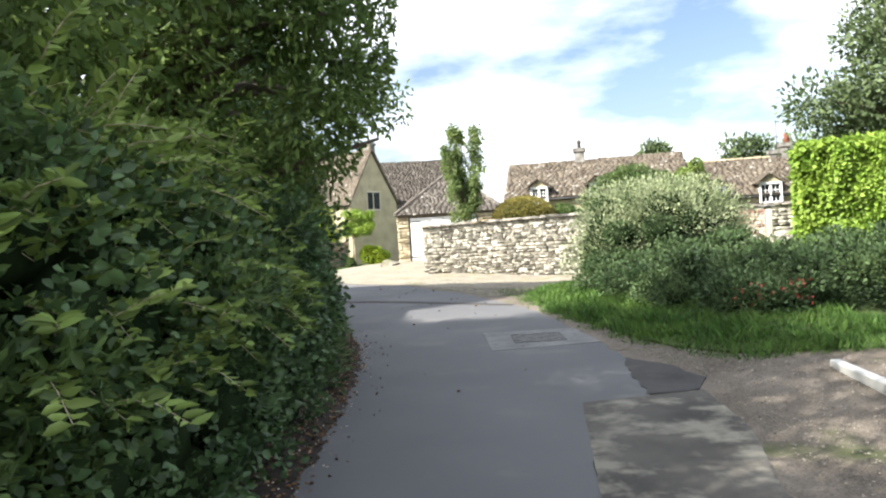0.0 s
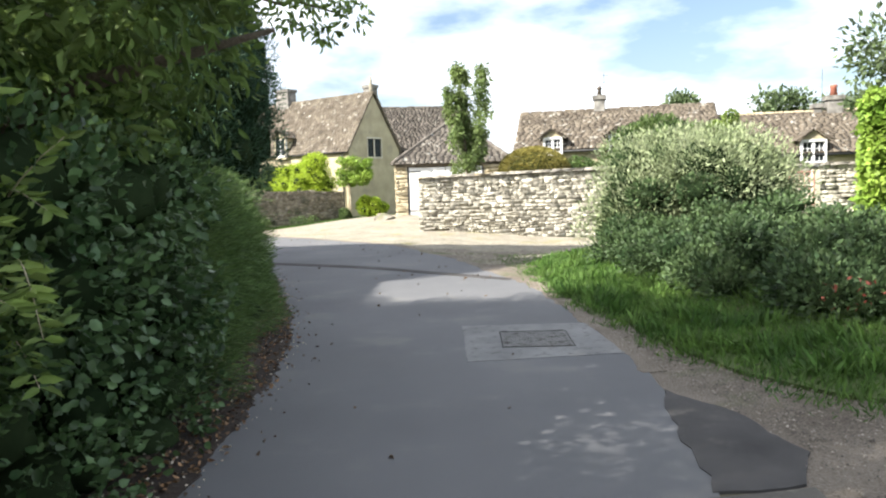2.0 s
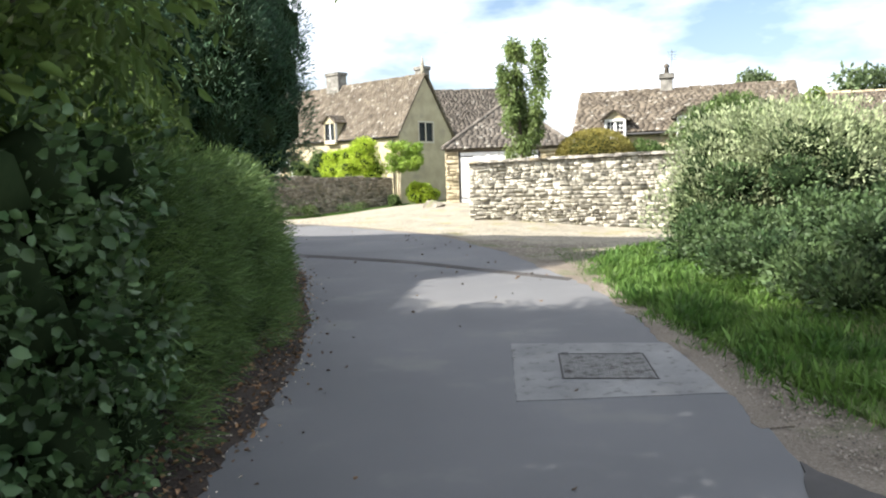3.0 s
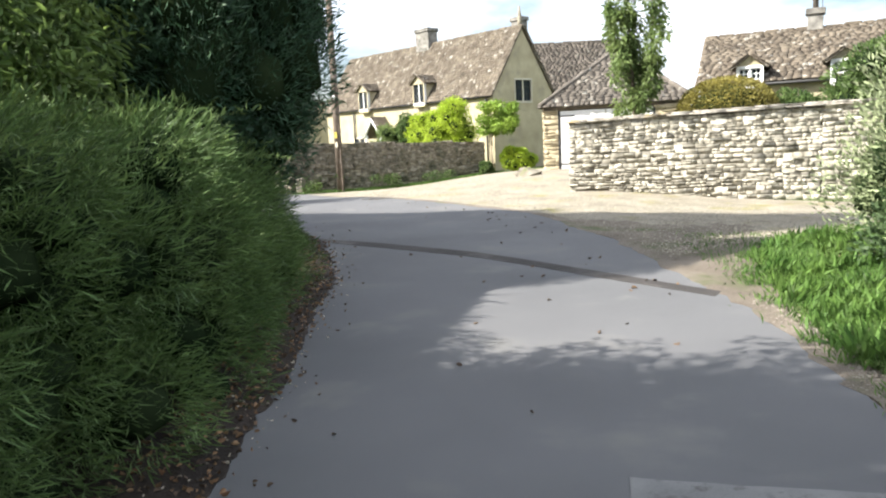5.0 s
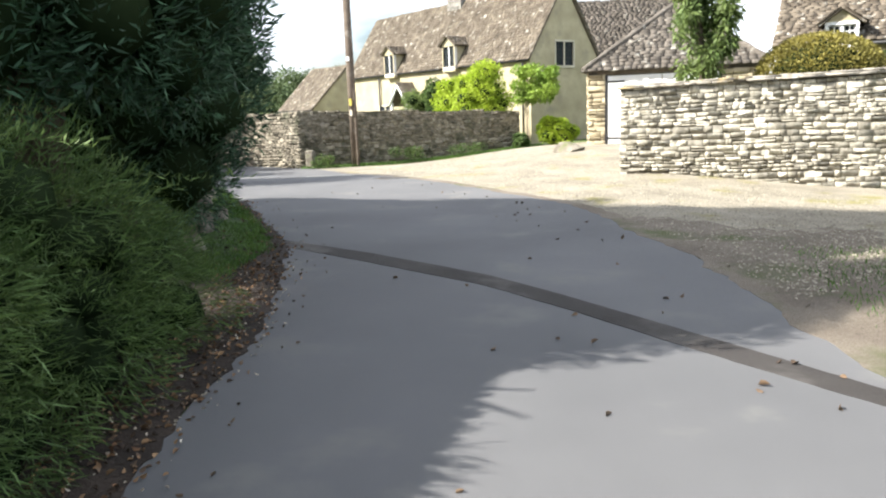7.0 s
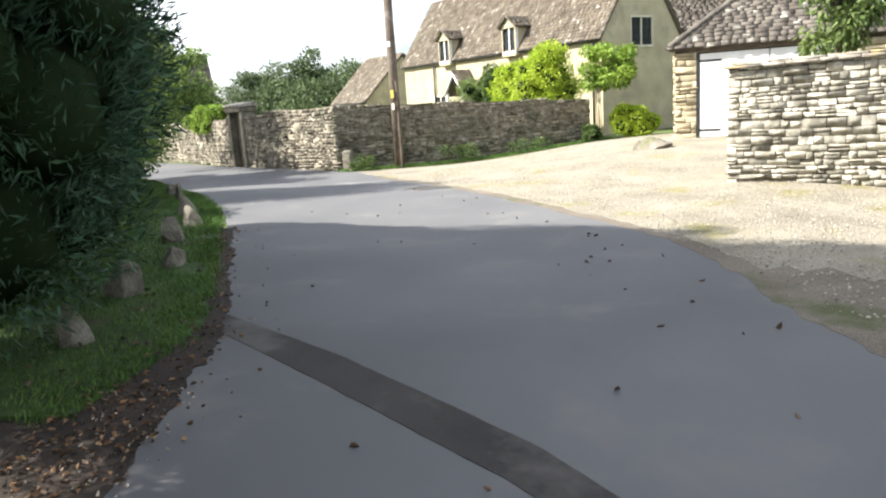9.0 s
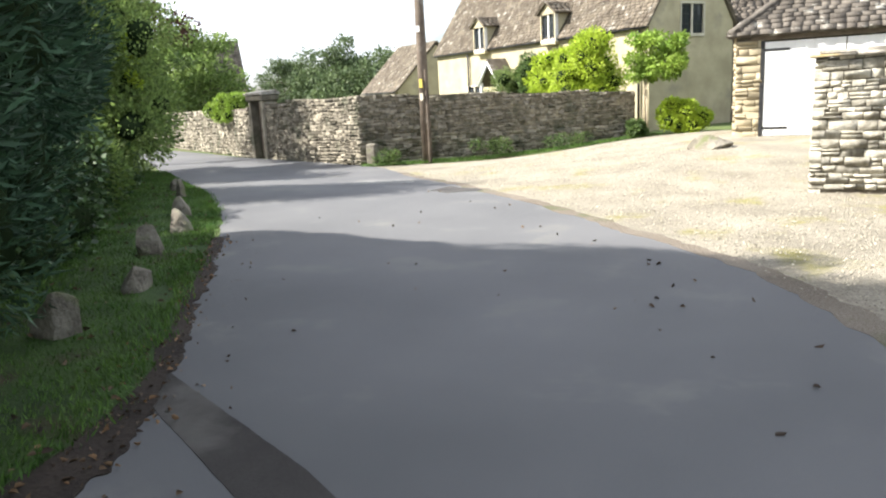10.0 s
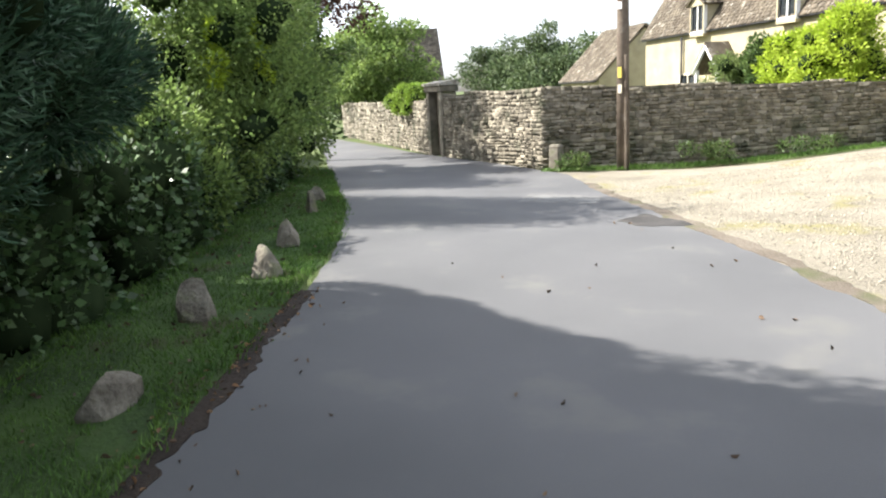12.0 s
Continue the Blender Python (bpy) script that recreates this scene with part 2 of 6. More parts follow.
def put(name, me, material, parent=None, label="", m=None):
    """Links a mesh (or bmesh) as one object, a part when it has a parent."""
    if isinstance(me, bmesh.types.BMesh):
        bm, me = me, bpy.data.meshes.new(name)
        bmesh.ops.recalc_face_normals(bm, faces=bm.faces)
        bm.to_mesh(me)
        bm.free()
    if material and not me.materials:
        me.materials.append(material)
    ob = new(name, me)
    if parent:
        ob.parent = parent
    if m is not None:
        ob.matrix_basis = m
    if label:
        ob["label"] = label
    return ob


def root(name, m, label, category, group="", kind=""):
    return_ob = new(name)
    return_ob.empty_display_size = 0.2
    return_ob.matrix_basis = m
    return tagged(return_ob, label, category, group, kind)


def box(bm, x0, x1, y0, y1, z0, z1, bevel=0.0):
    v = [bm.verts.new((x, y, z)) for z in (z0, z1) for x, y in ((x0, y0), (x1, y0), (x1, y1), (x0, y1))]
    fs = [bm.faces.new([v[i] for i in q]) for q in ((3, 2, 1, 0), (4, 5, 6, 7), (0, 1, 5, 4), (1, 2, 6, 5), (2, 3, 7, 6), (3, 0, 4, 7))]
    if bevel:
        es = list({e for f in fs for e in f.edges})
        bmesh.ops.bevel(bm, geom=es, offset=bevel, segments=1, affect="EDGES")
    return bm


def boxes(*dims, bevel=0.0):
    bm = bmesh.new()
    for d in dims:
        box(bm, *d, bevel=bevel)
    return bm


def tube(points, radii, sides=8):
    """A tapered round limb through points, with closed ends."""
    pts = [Vector(p) for p in points]
    verts, faces = [], []
    for i, p in enumerate(pts):
        d = (pts[min(i + 1, len(pts) - 1)] - pts[max(i - 1, 0)]).normalized()
        a = d.orthogonal().normalized()
        b = d.cross(a)
        for k in range(sides):
            t = 2 * math.pi * k / sides
            verts.append(p + (a * math.cos(t) + b * math.sin(t)) * radii[i])
    for i in range(len(pts) - 1):
        for k in range(sides):
            k2 = (k + 1) % sides
            faces.append((i * sides + k, i * sides + k2, (i + 1) * sides + k2, (i + 1) * sides + k))
    bm = bmesh.new()
    vs = [bm.verts.new(v) for v in verts]
    for f in faces:
        bm.faces.new([vs[i] for i in f]).smooth = True
    bm.faces.new(vs[:sides])
    bm.faces.new(vs[-sides:])
    return bm


def smoothstep(a, b, x):
    t = min(max((x - a) / (b - a), 0), 1)
    return t * t * (3 - 2 * t)


def gz(x, y):
    """Height of the ground."""
    r = math.hypot(x + 0.6, (y - 31.5) * 0.8)
    up = 0.36 * (1 - smoothstep(1.5, 8.0, r))
    down = -0.25 * smoothstep(22, 31, y) * smoothstep(-5, -10, x)
    bank = 0.22 * smoothstep(2.0, 4.2, x) * smoothstep(17, 14, y) * smoothstep(-3, 6, y)
    dip = -0.22 * smoothstep(-1.0, 3.5, x) * smoothstep(14, 20, y) * smoothstep(30, 26, y)
    return up + down + bank + dip


# foliage -------------------------------------------------------------
def leaf_mesh(name, pos, axis, size, width, seed, fold=0.25, spread=0.3, full=False):
    """Many small folded leaves: base points, the way each points, length and breadth; full ones have two rounded halves."""
    rng = np.random.default_rng(seed)
    n = len(pos)
    d = axis + rng.normal(0, spread, (n, 3))
    d /= np.linalg.norm(d, axis=1)[:, None] + 1e-6
    s = np.cross(d, rng.normal(0, 1, (n, 3)))
    s /= np.linalg.norm(s, axis=1)[:, None] + 1e-6
    nn = np.cross(d, s)
    ln = (size * rng.uniform(0.65, 1.35, n))[:, None]
    if full:
        w = s * ln * width * 0.5
        lift = nn * ln * fold * 0.5
        v = np.stack([pos, pos + d * ln * 0.28 + w * 0.85 + lift, pos + d * ln * 0.66 + w * 0.78 + lift * 0.6, pos + d * ln - lift * 0.8,
                      pos + d * ln * 0.66 - w * 0.78 + lift * 0.6, pos + d * ln * 0.28 - w * 0.85 + lift], 1)
        b = np.arange(n, dtype=np.int32)[:, None] * 6
        return mesh_np(name, v, np.concatenate([b + np.array([[0, 1, 2, 3]]), b + np.array([[0, 3, 4, 5]])]))
    mid = pos + d * ln * 0.45
    w = s * ln * width * 0.5
    v = np.stack([pos, mid + w + nn * ln * fold * 0.4, pos + d * ln - nn * ln * fold * 0.3, mid - w + nn * ln * fold * 0.4], 1)
    f = np.arange(n * 4, dtype=np.int32).reshape(n, 4)
    return mesh_np(name, v, f)


def shell(centres, radii, n, seed, inner=0.72, outer=1.08, up=0.0):
    """Points on the outsides of many ellipsoid clumps, and the outward way there."""
    rng = np.random.default_rng(seed)
    centres, radii = np.asarray(centres, float).reshape(-1, 3), np.asarray(radii, float).reshape(-1, 3)
    area = (radii[:, 0] * radii[:, 2] + radii[:, 0] * radii[:, 1])
    pick = rng.choice(len(centres), n, p=area / area.sum())
    d = rng.normal(0, 1, (n, 3))
    d /= np.linalg.norm(d, axis=1)[:, None]
    pos = centres[pick] + d * radii[pick] * rng.uniform(inner, outer, n)[:, None]
    o = d.copy()
    o[:, 2] += up
    return pos, o


def keep_outer(pos, out, centres, radii, level=0.55):
    """Drops the points that lie deep inside other clumps."""
    centres, radii = np.asarray(centres, float).reshape(-1, 3), np.asarray(radii, float).reshape(-1, 3)
    deep = np.zeros(len(pos), bool)
    for c, r in zip(centres, radii):
        deep |= (((pos - c) / r) ** 2).sum(1) < level * level
    return pos[~deep], out[~deep]


def clumps_along(line, width, height, step, seed, rmin, rmax, base=0.0, lean=0.0):
    """Clumps that fill a hedge along a line on the plan."""
    rng = np.random.default_rng(seed)
    cs, rs = [], []
    for (x0, y0), (x1, y1) in zip(line, line[1:]):
        ln = math.hypot(x1 - x0, y1 - y0)
        nx, ny = -(y1 - y0) / ln, (x1 - x0) / ln
        for i in range(max(int(ln / step), 1)):
            for zz in np.arange(rmin * 0.7, height - rmin * 0.4, rmin * 1.15):
                for side in (-1, 0, 1):
                    t = (i + rng.uniform(0, 1)) * step / ln
                    o = side * (width / 2 - rmin * 0.8) * (1 - lean * zz / height) + rng.normal(0, 0.06)
                    r = rng.uniform(rmin, rmax)
                    x, y = x0 + (x1 - x0) * t + nx * o, y0 + (y1 - y0) * t + ny * o
                    cs.append((x, y, gz(x, y) + base + zz + rng.normal(0, 0.08)))
                    rs.append((r, r, r * rng.uniform(0.75, 1.0)))
    return cs, rs


def core_mesh(name, centres, radii, shrink=0.72):
    """Rough lumps, one per clump; their near-black colour paints the shade inside a bush."""
    ico = bmesh.new()
    bmesh.ops.create_icosphere(ico, subdivisions=1, radius=1)
    ico.verts.ensure_lookup_table()
    bv = np.array([v.co[:] for v in ico.verts])
    bf = np.array([[v.index for v in f.verts] for f in ico.faces], np.int32)
    ico.free()
    vs, fs = [], []
    for i, (c, r) in enumerate(zip(centres, radii)):
        vs.append(bv * np.asarray(r) * shrink + np.asarray(c))
        fs.append(bf + len(bv) * i)
    return mesh_np(name, np.concatenate(vs), np.concatenate(fs))


def bush(name, label, category, centres, radii, n, material, size, width, seed, up=0.2, inner=0.75, outer=1.1, spread=0.45,
         core=None, core_shrink=0.7, fold=0.25, level=0.55, group="", leafname="foliage", axis=None, full=False):
    x, y = np.mean(np.asarray(centres)[:, 0]), np.mean(np.asarray(centres)[:, 1])
    base = Matrix.Translation((x, y, gz(x, y)))
    r = root(name, base, label, category, group)
    off = np.array((x, y, gz(x, y)))
    cs = np.asarray(centres, float) - off
    pos, out = shell(cs, radii, n, seed, inner, outer, up)
    pos, out = keep_outer(pos, out, cs, radii, level)
    keep = pos[:, 2] > -0.15
    pos, out = pos[keep], out[keep]
    if axis is not None:
        out = out * 0.5 + np.asarray(axis)
    tagged(put(leafname, leaf_mesh(leafname, pos, out, size, width, seed + 1, fold, spread, full), material, r), kind="stuff")
    tagged(put("inner_growth", core_mesh("inner_growth", cs, radii, core_shrink), core or M_CORE_SHADE, r), kind="stuff")
    return r


# Near-black colour of the inner lumps: painted shade between the leaves.
M_CORE_SHADE = leafmat("core_shade", (0.010, 0.018, 0.008), (0.026, 0.038, 0.017), 0.2, 0.0, 0.9)

M_CORE_SHADE.node_tree.nodes["Principled BSDF"].inputs["Specular IOR Level"].default_value = 0.0


def tree(name, label, x, y, height, spread, material, n, size, seed, trunk_r=0.16, first=0.35, width=0.55, clump=0.55,
         limbs=9, up=0.1, squash=0.8, droop=0.0, crown_n=60, group="", lean=(0, 0), clear=None, extra=(), full=False):
    """A broadleaf tree: tapered trunk, limbs and a crown of leafy clumps with gaps."""
    rng = np.random.default_rng(seed)
    g = gz(x, y)
    r = root(name, Matrix.Translation((x, y, g)), label, "tree", group)
    top = Vector((lean[0], lean[1], height * 0.86))
    pts = [Vector((top.x * t + rng.normal(0, 0.05) * (t > 0), top.y * t + rng.normal(0, 0.05) * (t > 0), -0.1 + (top.z + 0.1) * t)) for t in np.linspace(0, 1, 7)]
    put("trunk", tube(pts, [trunk_r * (1.25 - 1.1 * t) for t in np.linspace(0, 1, 7)], 9), M_BARK, r)
    cs, rs = [], []
    for i in range(limbs):
        t = first + (0.93 - first) * i / max(limbs - 1, 1)
        a = i * 2.4 + rng.uniform(-0.4, 0.4)
        b = top * t
        reach = spread * (1 - 0.55 * max(0, (t - 0.55) / 0.45)) * rng.uniform(0.7, 1.0)
        e = b + Vector((math.cos(a) * reach, math.sin(a) * reach, height * 0.13 * rng.uniform(0.4, 1.3)))
        mid = b.lerp(e, 0.5) + Vector((0, 0, 0.1 * reach))
        put("limb", tube([b, mid, e], [trunk_r * 0.5 * (1.1 - t * 0.6), trunk_r * 0.3, trunk_r * 0.08], 6), M_BARK, r)
        for k in range(max(crown_n // limbs, 1)):
            s = rng.uniform(0.3, 1.1)
            c = b.lerp(e, s) + Vector(rng.normal(0, 0.34 * spread * 0.5, 3))
            rr = clump * rng.uniform(0.6, 1.3)
            cs.append(tuple(c))
            rs.append((rr, rr, rr * squash))
    for dx, dy, dz in extra:
        b, e = top * 0.45, Vector((dx, dy, dz))
        put("limb", tube([b, b.lerp(e, 0.5) + Vector((0, 0, 0.35)), e], [trunk_r * 0.4, trunk_r * 0.2, 0.012], 6), M_BARK, r)
        for k in range(9):
            s = rng.uniform(0.55, 1.03)
            c = b.lerp(e, s) + Vector((0, 0, 0.35 * 4 * s * (1 - s))) + Vector(rng.normal(0, 0.16, 3))
            q = rng.uniform(0.14, 0.3)
            cs.append(tuple(c))
            rs.append((q, q, q * 0.8))
    pos, out = shell(cs, rs, n, seed + 2, 0.35, 1.15, up)
    out[:, 2] -= droop
    if clear:
        ok = (pos[:, 2] > 1.9) & clear(pos[:, 0] + x, pos[:, 1] + y, pos[:, 2] + g)
        pos, out = pos[ok], out[ok]
    put("crown", leaf_mesh("crown", pos, out, size, width, seed + 3, 0.25, 0.6, full), material, r)
    return r


# masonry -------------------------------------------------------------
def stone_template(seed, j=0.045):
    """A unit block, face to -y, with worn edges: 1 x 1 x 1 about its middle."""
    rng = np.random.default_rng(seed)
    v = []
    for y, s in ((0.5, 1.0), (-0.465, 1.0), (-0.5, 0.955)):
        for x, z in ((-0.5, -0.5), (0.5, -0.5), (0.5, 0.5), (-0.5, 0.5)):
            v.append((x * s + rng.normal(0, j * 0.45), y + (rng.normal(0, 0.022) if y < 0 else 0), z * s + rng.normal(0, j)))
    f = [(8, 9, 10, 11)]
    for a in (0, 4):
        for i in range(4):
            k = (i + 1) % 4
            f.append((a + i, a + k, a + 4 + k, a + 4 + i))
    return np.array(v), np.array(f, np.int32)


STONES = [stone_template(s) for s in range(18)]
STONE_MESH = {}


def stone_mesh(i, material):
    key = (i, material.name)
    if key not in STONE_MESH:
        v, f = STONES[i]
        me = mesh_np("stone", v, f)
        me.materials.append(material)
        STONE_MESH[key] = me
    return STONE_MESH[key]


def courses(length, z0, z1, seed, hmin, hmax, lmin, lmax):
    """Rough coursed rubble: (middle x, middle z, length, height) for each stone; z0 and z1 may be functions of x."""
    rng = np.random.default_rng(seed)
    out = []
    zmax = max(z1(0), z1(length))
    z = min(z0(0), z0(length), z0(length / 2)) - 0.05
    while z < zmax:
        h = rng.uniform(hmin, hmax)
        x = -rng.uniform(0, lmin)
        while x < length:
            ln = rng.uniform(lmin, lmax) * (0.7 + 0.6 * (h - hmin) / (hmax - hmin))
            a, b = max(x, 0), min(x + ln, length)
            if b - a > 0.05 and z + h * 0.8 > z0((a + b) / 2) and z + h * 0.7 < z1((a + b) / 2) + 0.03:
                wave = 0.022 * math.sin((a + b) * 0.85 + z * 2.6 + seed)
                if h > hmin * 1.5 and rng.random() < 0.22:
                    k = rng.uniform(0.4, 0.6)
                    out.append(((a + b) / 2, z + wave + h * k / 2, b - a, h * k))
                    out.append(((a + b) / 2, z + wave + h * (k + 1) / 2, b - a, h * (1 - k)))
                else:
                    out.append(((a + b) / 2, z + wave + h / 2, b - a, h))
            x += ln
        z += h
    return out


def stone_face(parent, m, stones, material, depth=0.14, joint=0.009, seed=0, single=lambda s: False, cap=300, name="stone"):
    """Lays stones on a face: m maps wall x, outward -y, z to the parent's space. Near ones are parts of their own."""
    rng = np.random.default_rng(seed)
    vs, fs, count, made = [], [], 0, 0
    m3 = np.array(m)
    for s in stones:
        x, z, ln, h = s
        i = int(rng.integers(len(STONES)))
        proud = rng.uniform(-0.014, 0.014)
        scale = (max(ln - joint, 0.03), depth, max(h - joint, 0.02))
        tilt = rng.normal(0, 0.025)
        if single(s) and made < cap:
            made += 1
            ob = new(name, stone_mesh(i, material))
            ob.parent = parent
            ob.matrix_basis = m @ Matrix.Translation((x, proud, z)) @ Matrix.Rotation(tilt, 4, "Y") @ Matrix.Diagonal((*scale, 1))
            continue
        v, f = STONES[i]
        w = v * scale
        w = np.stack([w[:, 0] * math.cos(tilt) + w[:, 2] * math.sin(tilt) + x, w[:, 1] + proud, -w[:, 0] * math.sin(tilt) + w[:, 2] * math.cos(tilt) + z, np.ones(len(w))], 1)
        vs.append((w @ m3.T)[:, :3])
        fs.append(f + len(v) * count)
        count += 1
    if count:
        tagged(put("stonework", mesh_np("stonework", np.concatenate(vs), np.concatenate(fs)), material, parent), kind="stuff")


def wall_frame(p, q, z=0.0):
    """Matrix with x from p to q on the plan from p; its face looks to -y."""
    a = math.atan2(q[1] - p[1], q[0] - p[0])
    return Matrix.Translation((p[0], p[1], z)) @ Matrix.Rotation(a, 4, "Z")


def rubble_wall(name, label, p, q, top0, top1, material, seed, thick=0.42, hmin=0.06, hmax=0.17, lmin=0.12, lmax=0.42,
                single=lambda s: False, cap=300, coping=True, cope_mat=None, end0=False, back=False, end1=False):
    """A dry-stone wall from p to q with stones proud of a dark core, and a coping of flat slabs."""
    ln = math.hypot(q[0] - p[0], q[1] - p[1])
    r = root(name, wall_frame(p, q), label, "wall", kind="structure")

    def base(x):
        return gz(p[0] + (q[0] - p[0]) * x / ln, p[1] + (q[1] - p[1]) * x / ln)

    def top(x):
        return top0 + (top1 - top0) * x / ln
    n = 12
    bm = bmesh.new()
    rows = []
    for i in range(n + 1):
        x = 0.02 + (ln - 0.04) * i / n
        rows.append([bm.verts.new(c) for c in ((x, 0.022, base(x) - 0.3), (x, 0.022, top(x)), (x, thick - 0.06, top(x)), (x, thick - 0.06, base(x) - 0.3))])
    for a, b in zip(rows, rows[1:]):
        for k in range(4):
            bm.faces.new((a[k], b[k], b[(k + 1) % 4], a[(k + 1) % 4]))
    bm.faces.new(rows[0])
    bm.faces.new(rows[-1])
    put("core", bm, M_MORTAR, r)
    st = courses(ln, base, top, seed, hmin, hmax, lmin, lmax)
    stone_face(r, Matrix.Translation((0, 0.07, 0)), st, material, seed=seed, single=single, cap=cap)
    if back:
        stone_face(r, Matrix.Translation((ln, thick - 0.07, 0)) @ Matrix.Rotation(math.pi, 4, "Z"), courses(ln, lambda x: base(ln - x), lambda x: top(ln - x), seed + 1, hmin, hmax, lmin, lmax), material, seed=seed + 1)
    for on, xx, ang, bb, tt in ((end0, 0.07, -math.pi / 2, base(0), top(0)), (end1, ln - 0.07, math.pi / 2, base(ln), top(ln))):
        if on:
            es = courses(thick, lambda x: bb, lambda x: tt, seed + 2, hmin, hmax, lmin, 0.3)
            mm = Matrix.Translation((xx, thick if ang < 0 else 0, 0)) @ Matrix.Rotation(ang, 4, "Z")
            stone_face(r, mm, es, material, seed=seed + 2, single=lambda s: True, cap=60)
    if coping:
        rng = np.random.default_rng(seed + 5)
        x, k = -0.06, 0
        vs, fs = [], []
        while x < ln:
            w = rng.uniform(0.22, 0.55)
            for layer in (0, 1):
                v, f = STONES[int(rng.integers(len(STONES)))]
                h = rng.uniform(0.035, 0.06)
                sc = np.array((w * rng.uniform(0.9, 1.05), thick + 0.16 - layer * rng.uniform(0.08, 0.2), h))
                c = np.array((x + w / 2 + layer * 0.1, thick / 2, top(min(max(x, 0), ln)) + 0.035 + layer * 0.05))
                vv = v * sc + c
                full = np.concatenate([f, [[3, 2, 1, 0]]])
                vs.append(vv)
                fs.append(full + 12 * k)
                k += 1
            x += w
        tagged(put("coping", mesh_np("coping", np.concatenate(vs), np.concatenate(fs)), cope_mat or M_COPING, r, "thin lichened coping slabs"), kind="stuff")
    return r


def roof_tiles(parent, o, u, v, n, span, slope, material, seed, row=0.2, wid=(0.15, 0.34), thick=0.017, left=lambda t: 0.0, right=None,
               single=False, cap=300, name="slate", wobble=0.03):
    """Rows of stone slates on a roof slope: o at the eave, u along it, v up the slope, n outward. left/right give the slope's ends at height t."""
    rng = np.random.default_rng(seed)
    right = right or (lambda t: span)
    o, u, v, n = (np.array(a, float) for a in (o, u, v, n))
    vs, fs, k, made = [], [], 0, 0
    t, size = 0.0, row * 1.35
    quad = np.array([(0, 1, 2, 3), (7, 6, 5, 4), (0, 4, 5, 1), (1, 5, 6, 2), (2, 6, 7, 3), (3, 7, 4, 0)], np.int32)
    while t < slope - 0.03:
        ext = size * rng.uniform(0.9, 1.1)
        a, b = left(t), right(t)
        x = a - rng.uniform(0, 0.15)
        while x < b:
            w = rng.uniform(*wid)
            x0, x1 = max(x, a - 0.04), min(x + w, b + 0.04)
            if x1 - x0 > 0.05:
                lift = thick * rng.uniform(0.8, 1.8)
                t0 = t - 0.03 + rng.uniform(-0.025, 0.015)
                t1 = min(t + ext * 1.3, slope)
                c = [(x0 + 0.006, t0, lift + thick), (x1 - 0.006, t0 + rng.normal(0, 0.012), lift + thick), (x1 - 0.006, t1, thick), (x0 + 0.006, t1, thick)]
                pts = [o + u * px + v * py + n * (pz - d) for d in (0, thick) for px, py, pz in c]
                if single and made < cap:
                    made += 1
                    me = mesh_np(name, np.array(pts) - pts[0], quad)
                    me.materials.append(material)
                    ob = new(name, me)
                    ob.parent = parent
                    ob.location = pts[0]
                else:
                    vs.extend(pts)
                    fs.append(quad + 8 * k)
                    k += 1
            x += w
        t += ext
        size = row * (1.35 - 0.7 * t / slope)
    if k:
        tagged(put("slate_covering", mesh_np("slate_covering", np.array(vs), np.concatenate(fs)), material, parent), kind="stuff")


def wall_panel(length, height, holes, thick):
    """A wall in its own x-z plane with openings right through; y from 0 (outside) to thick."""
    bm = bmesh.new()
    xs = sorted({0, length, *[h[0] for h in holes], *[h[1] for h in holes]})
    zs = sorted({0, height, *[h[2] for h in holes], *[h[3] for h in holes]})

    def quad(*c):
        bm.faces.new([bm.verts.new(p) for p in c])
    for x0, x1 in zip(xs, xs[1:]):
        for z0, z1 in zip(zs, zs[1:]):
            mx, mz = (x0 + x1) / 2, (z0 + z1) / 2
            if any(h[0] < mx < h[1] and h[2] < mz < h[3] for h in holes):
                continue
            quad((x0, 0, z0), (x1, 0, z0), (x1, 0, z1), (x0, 0, z1))
            quad((x0, thick, z0), (x0, thick, z1), (x1, thick, z1), (x1, thick, z0))
    for a, b, c, d in [*holes, (0, length, 0, height)]:
        quad((a, 0, c), (a, thick, c), (b, thick, c), (b, 0, c))
        quad((a, 0, d), (b, 0, d), (b, thick, d), (a, thick, d))
        quad((a, 0, c), (a, 0, d), (a, thick, d), (a, thick, c))
        quad((b, 0, c), (b, thick, c), (b, thick, d), (b, 0, d))
    bmesh.ops.remove_doubles(bm, verts=bm.verts, dist=0.0005)
    return bm


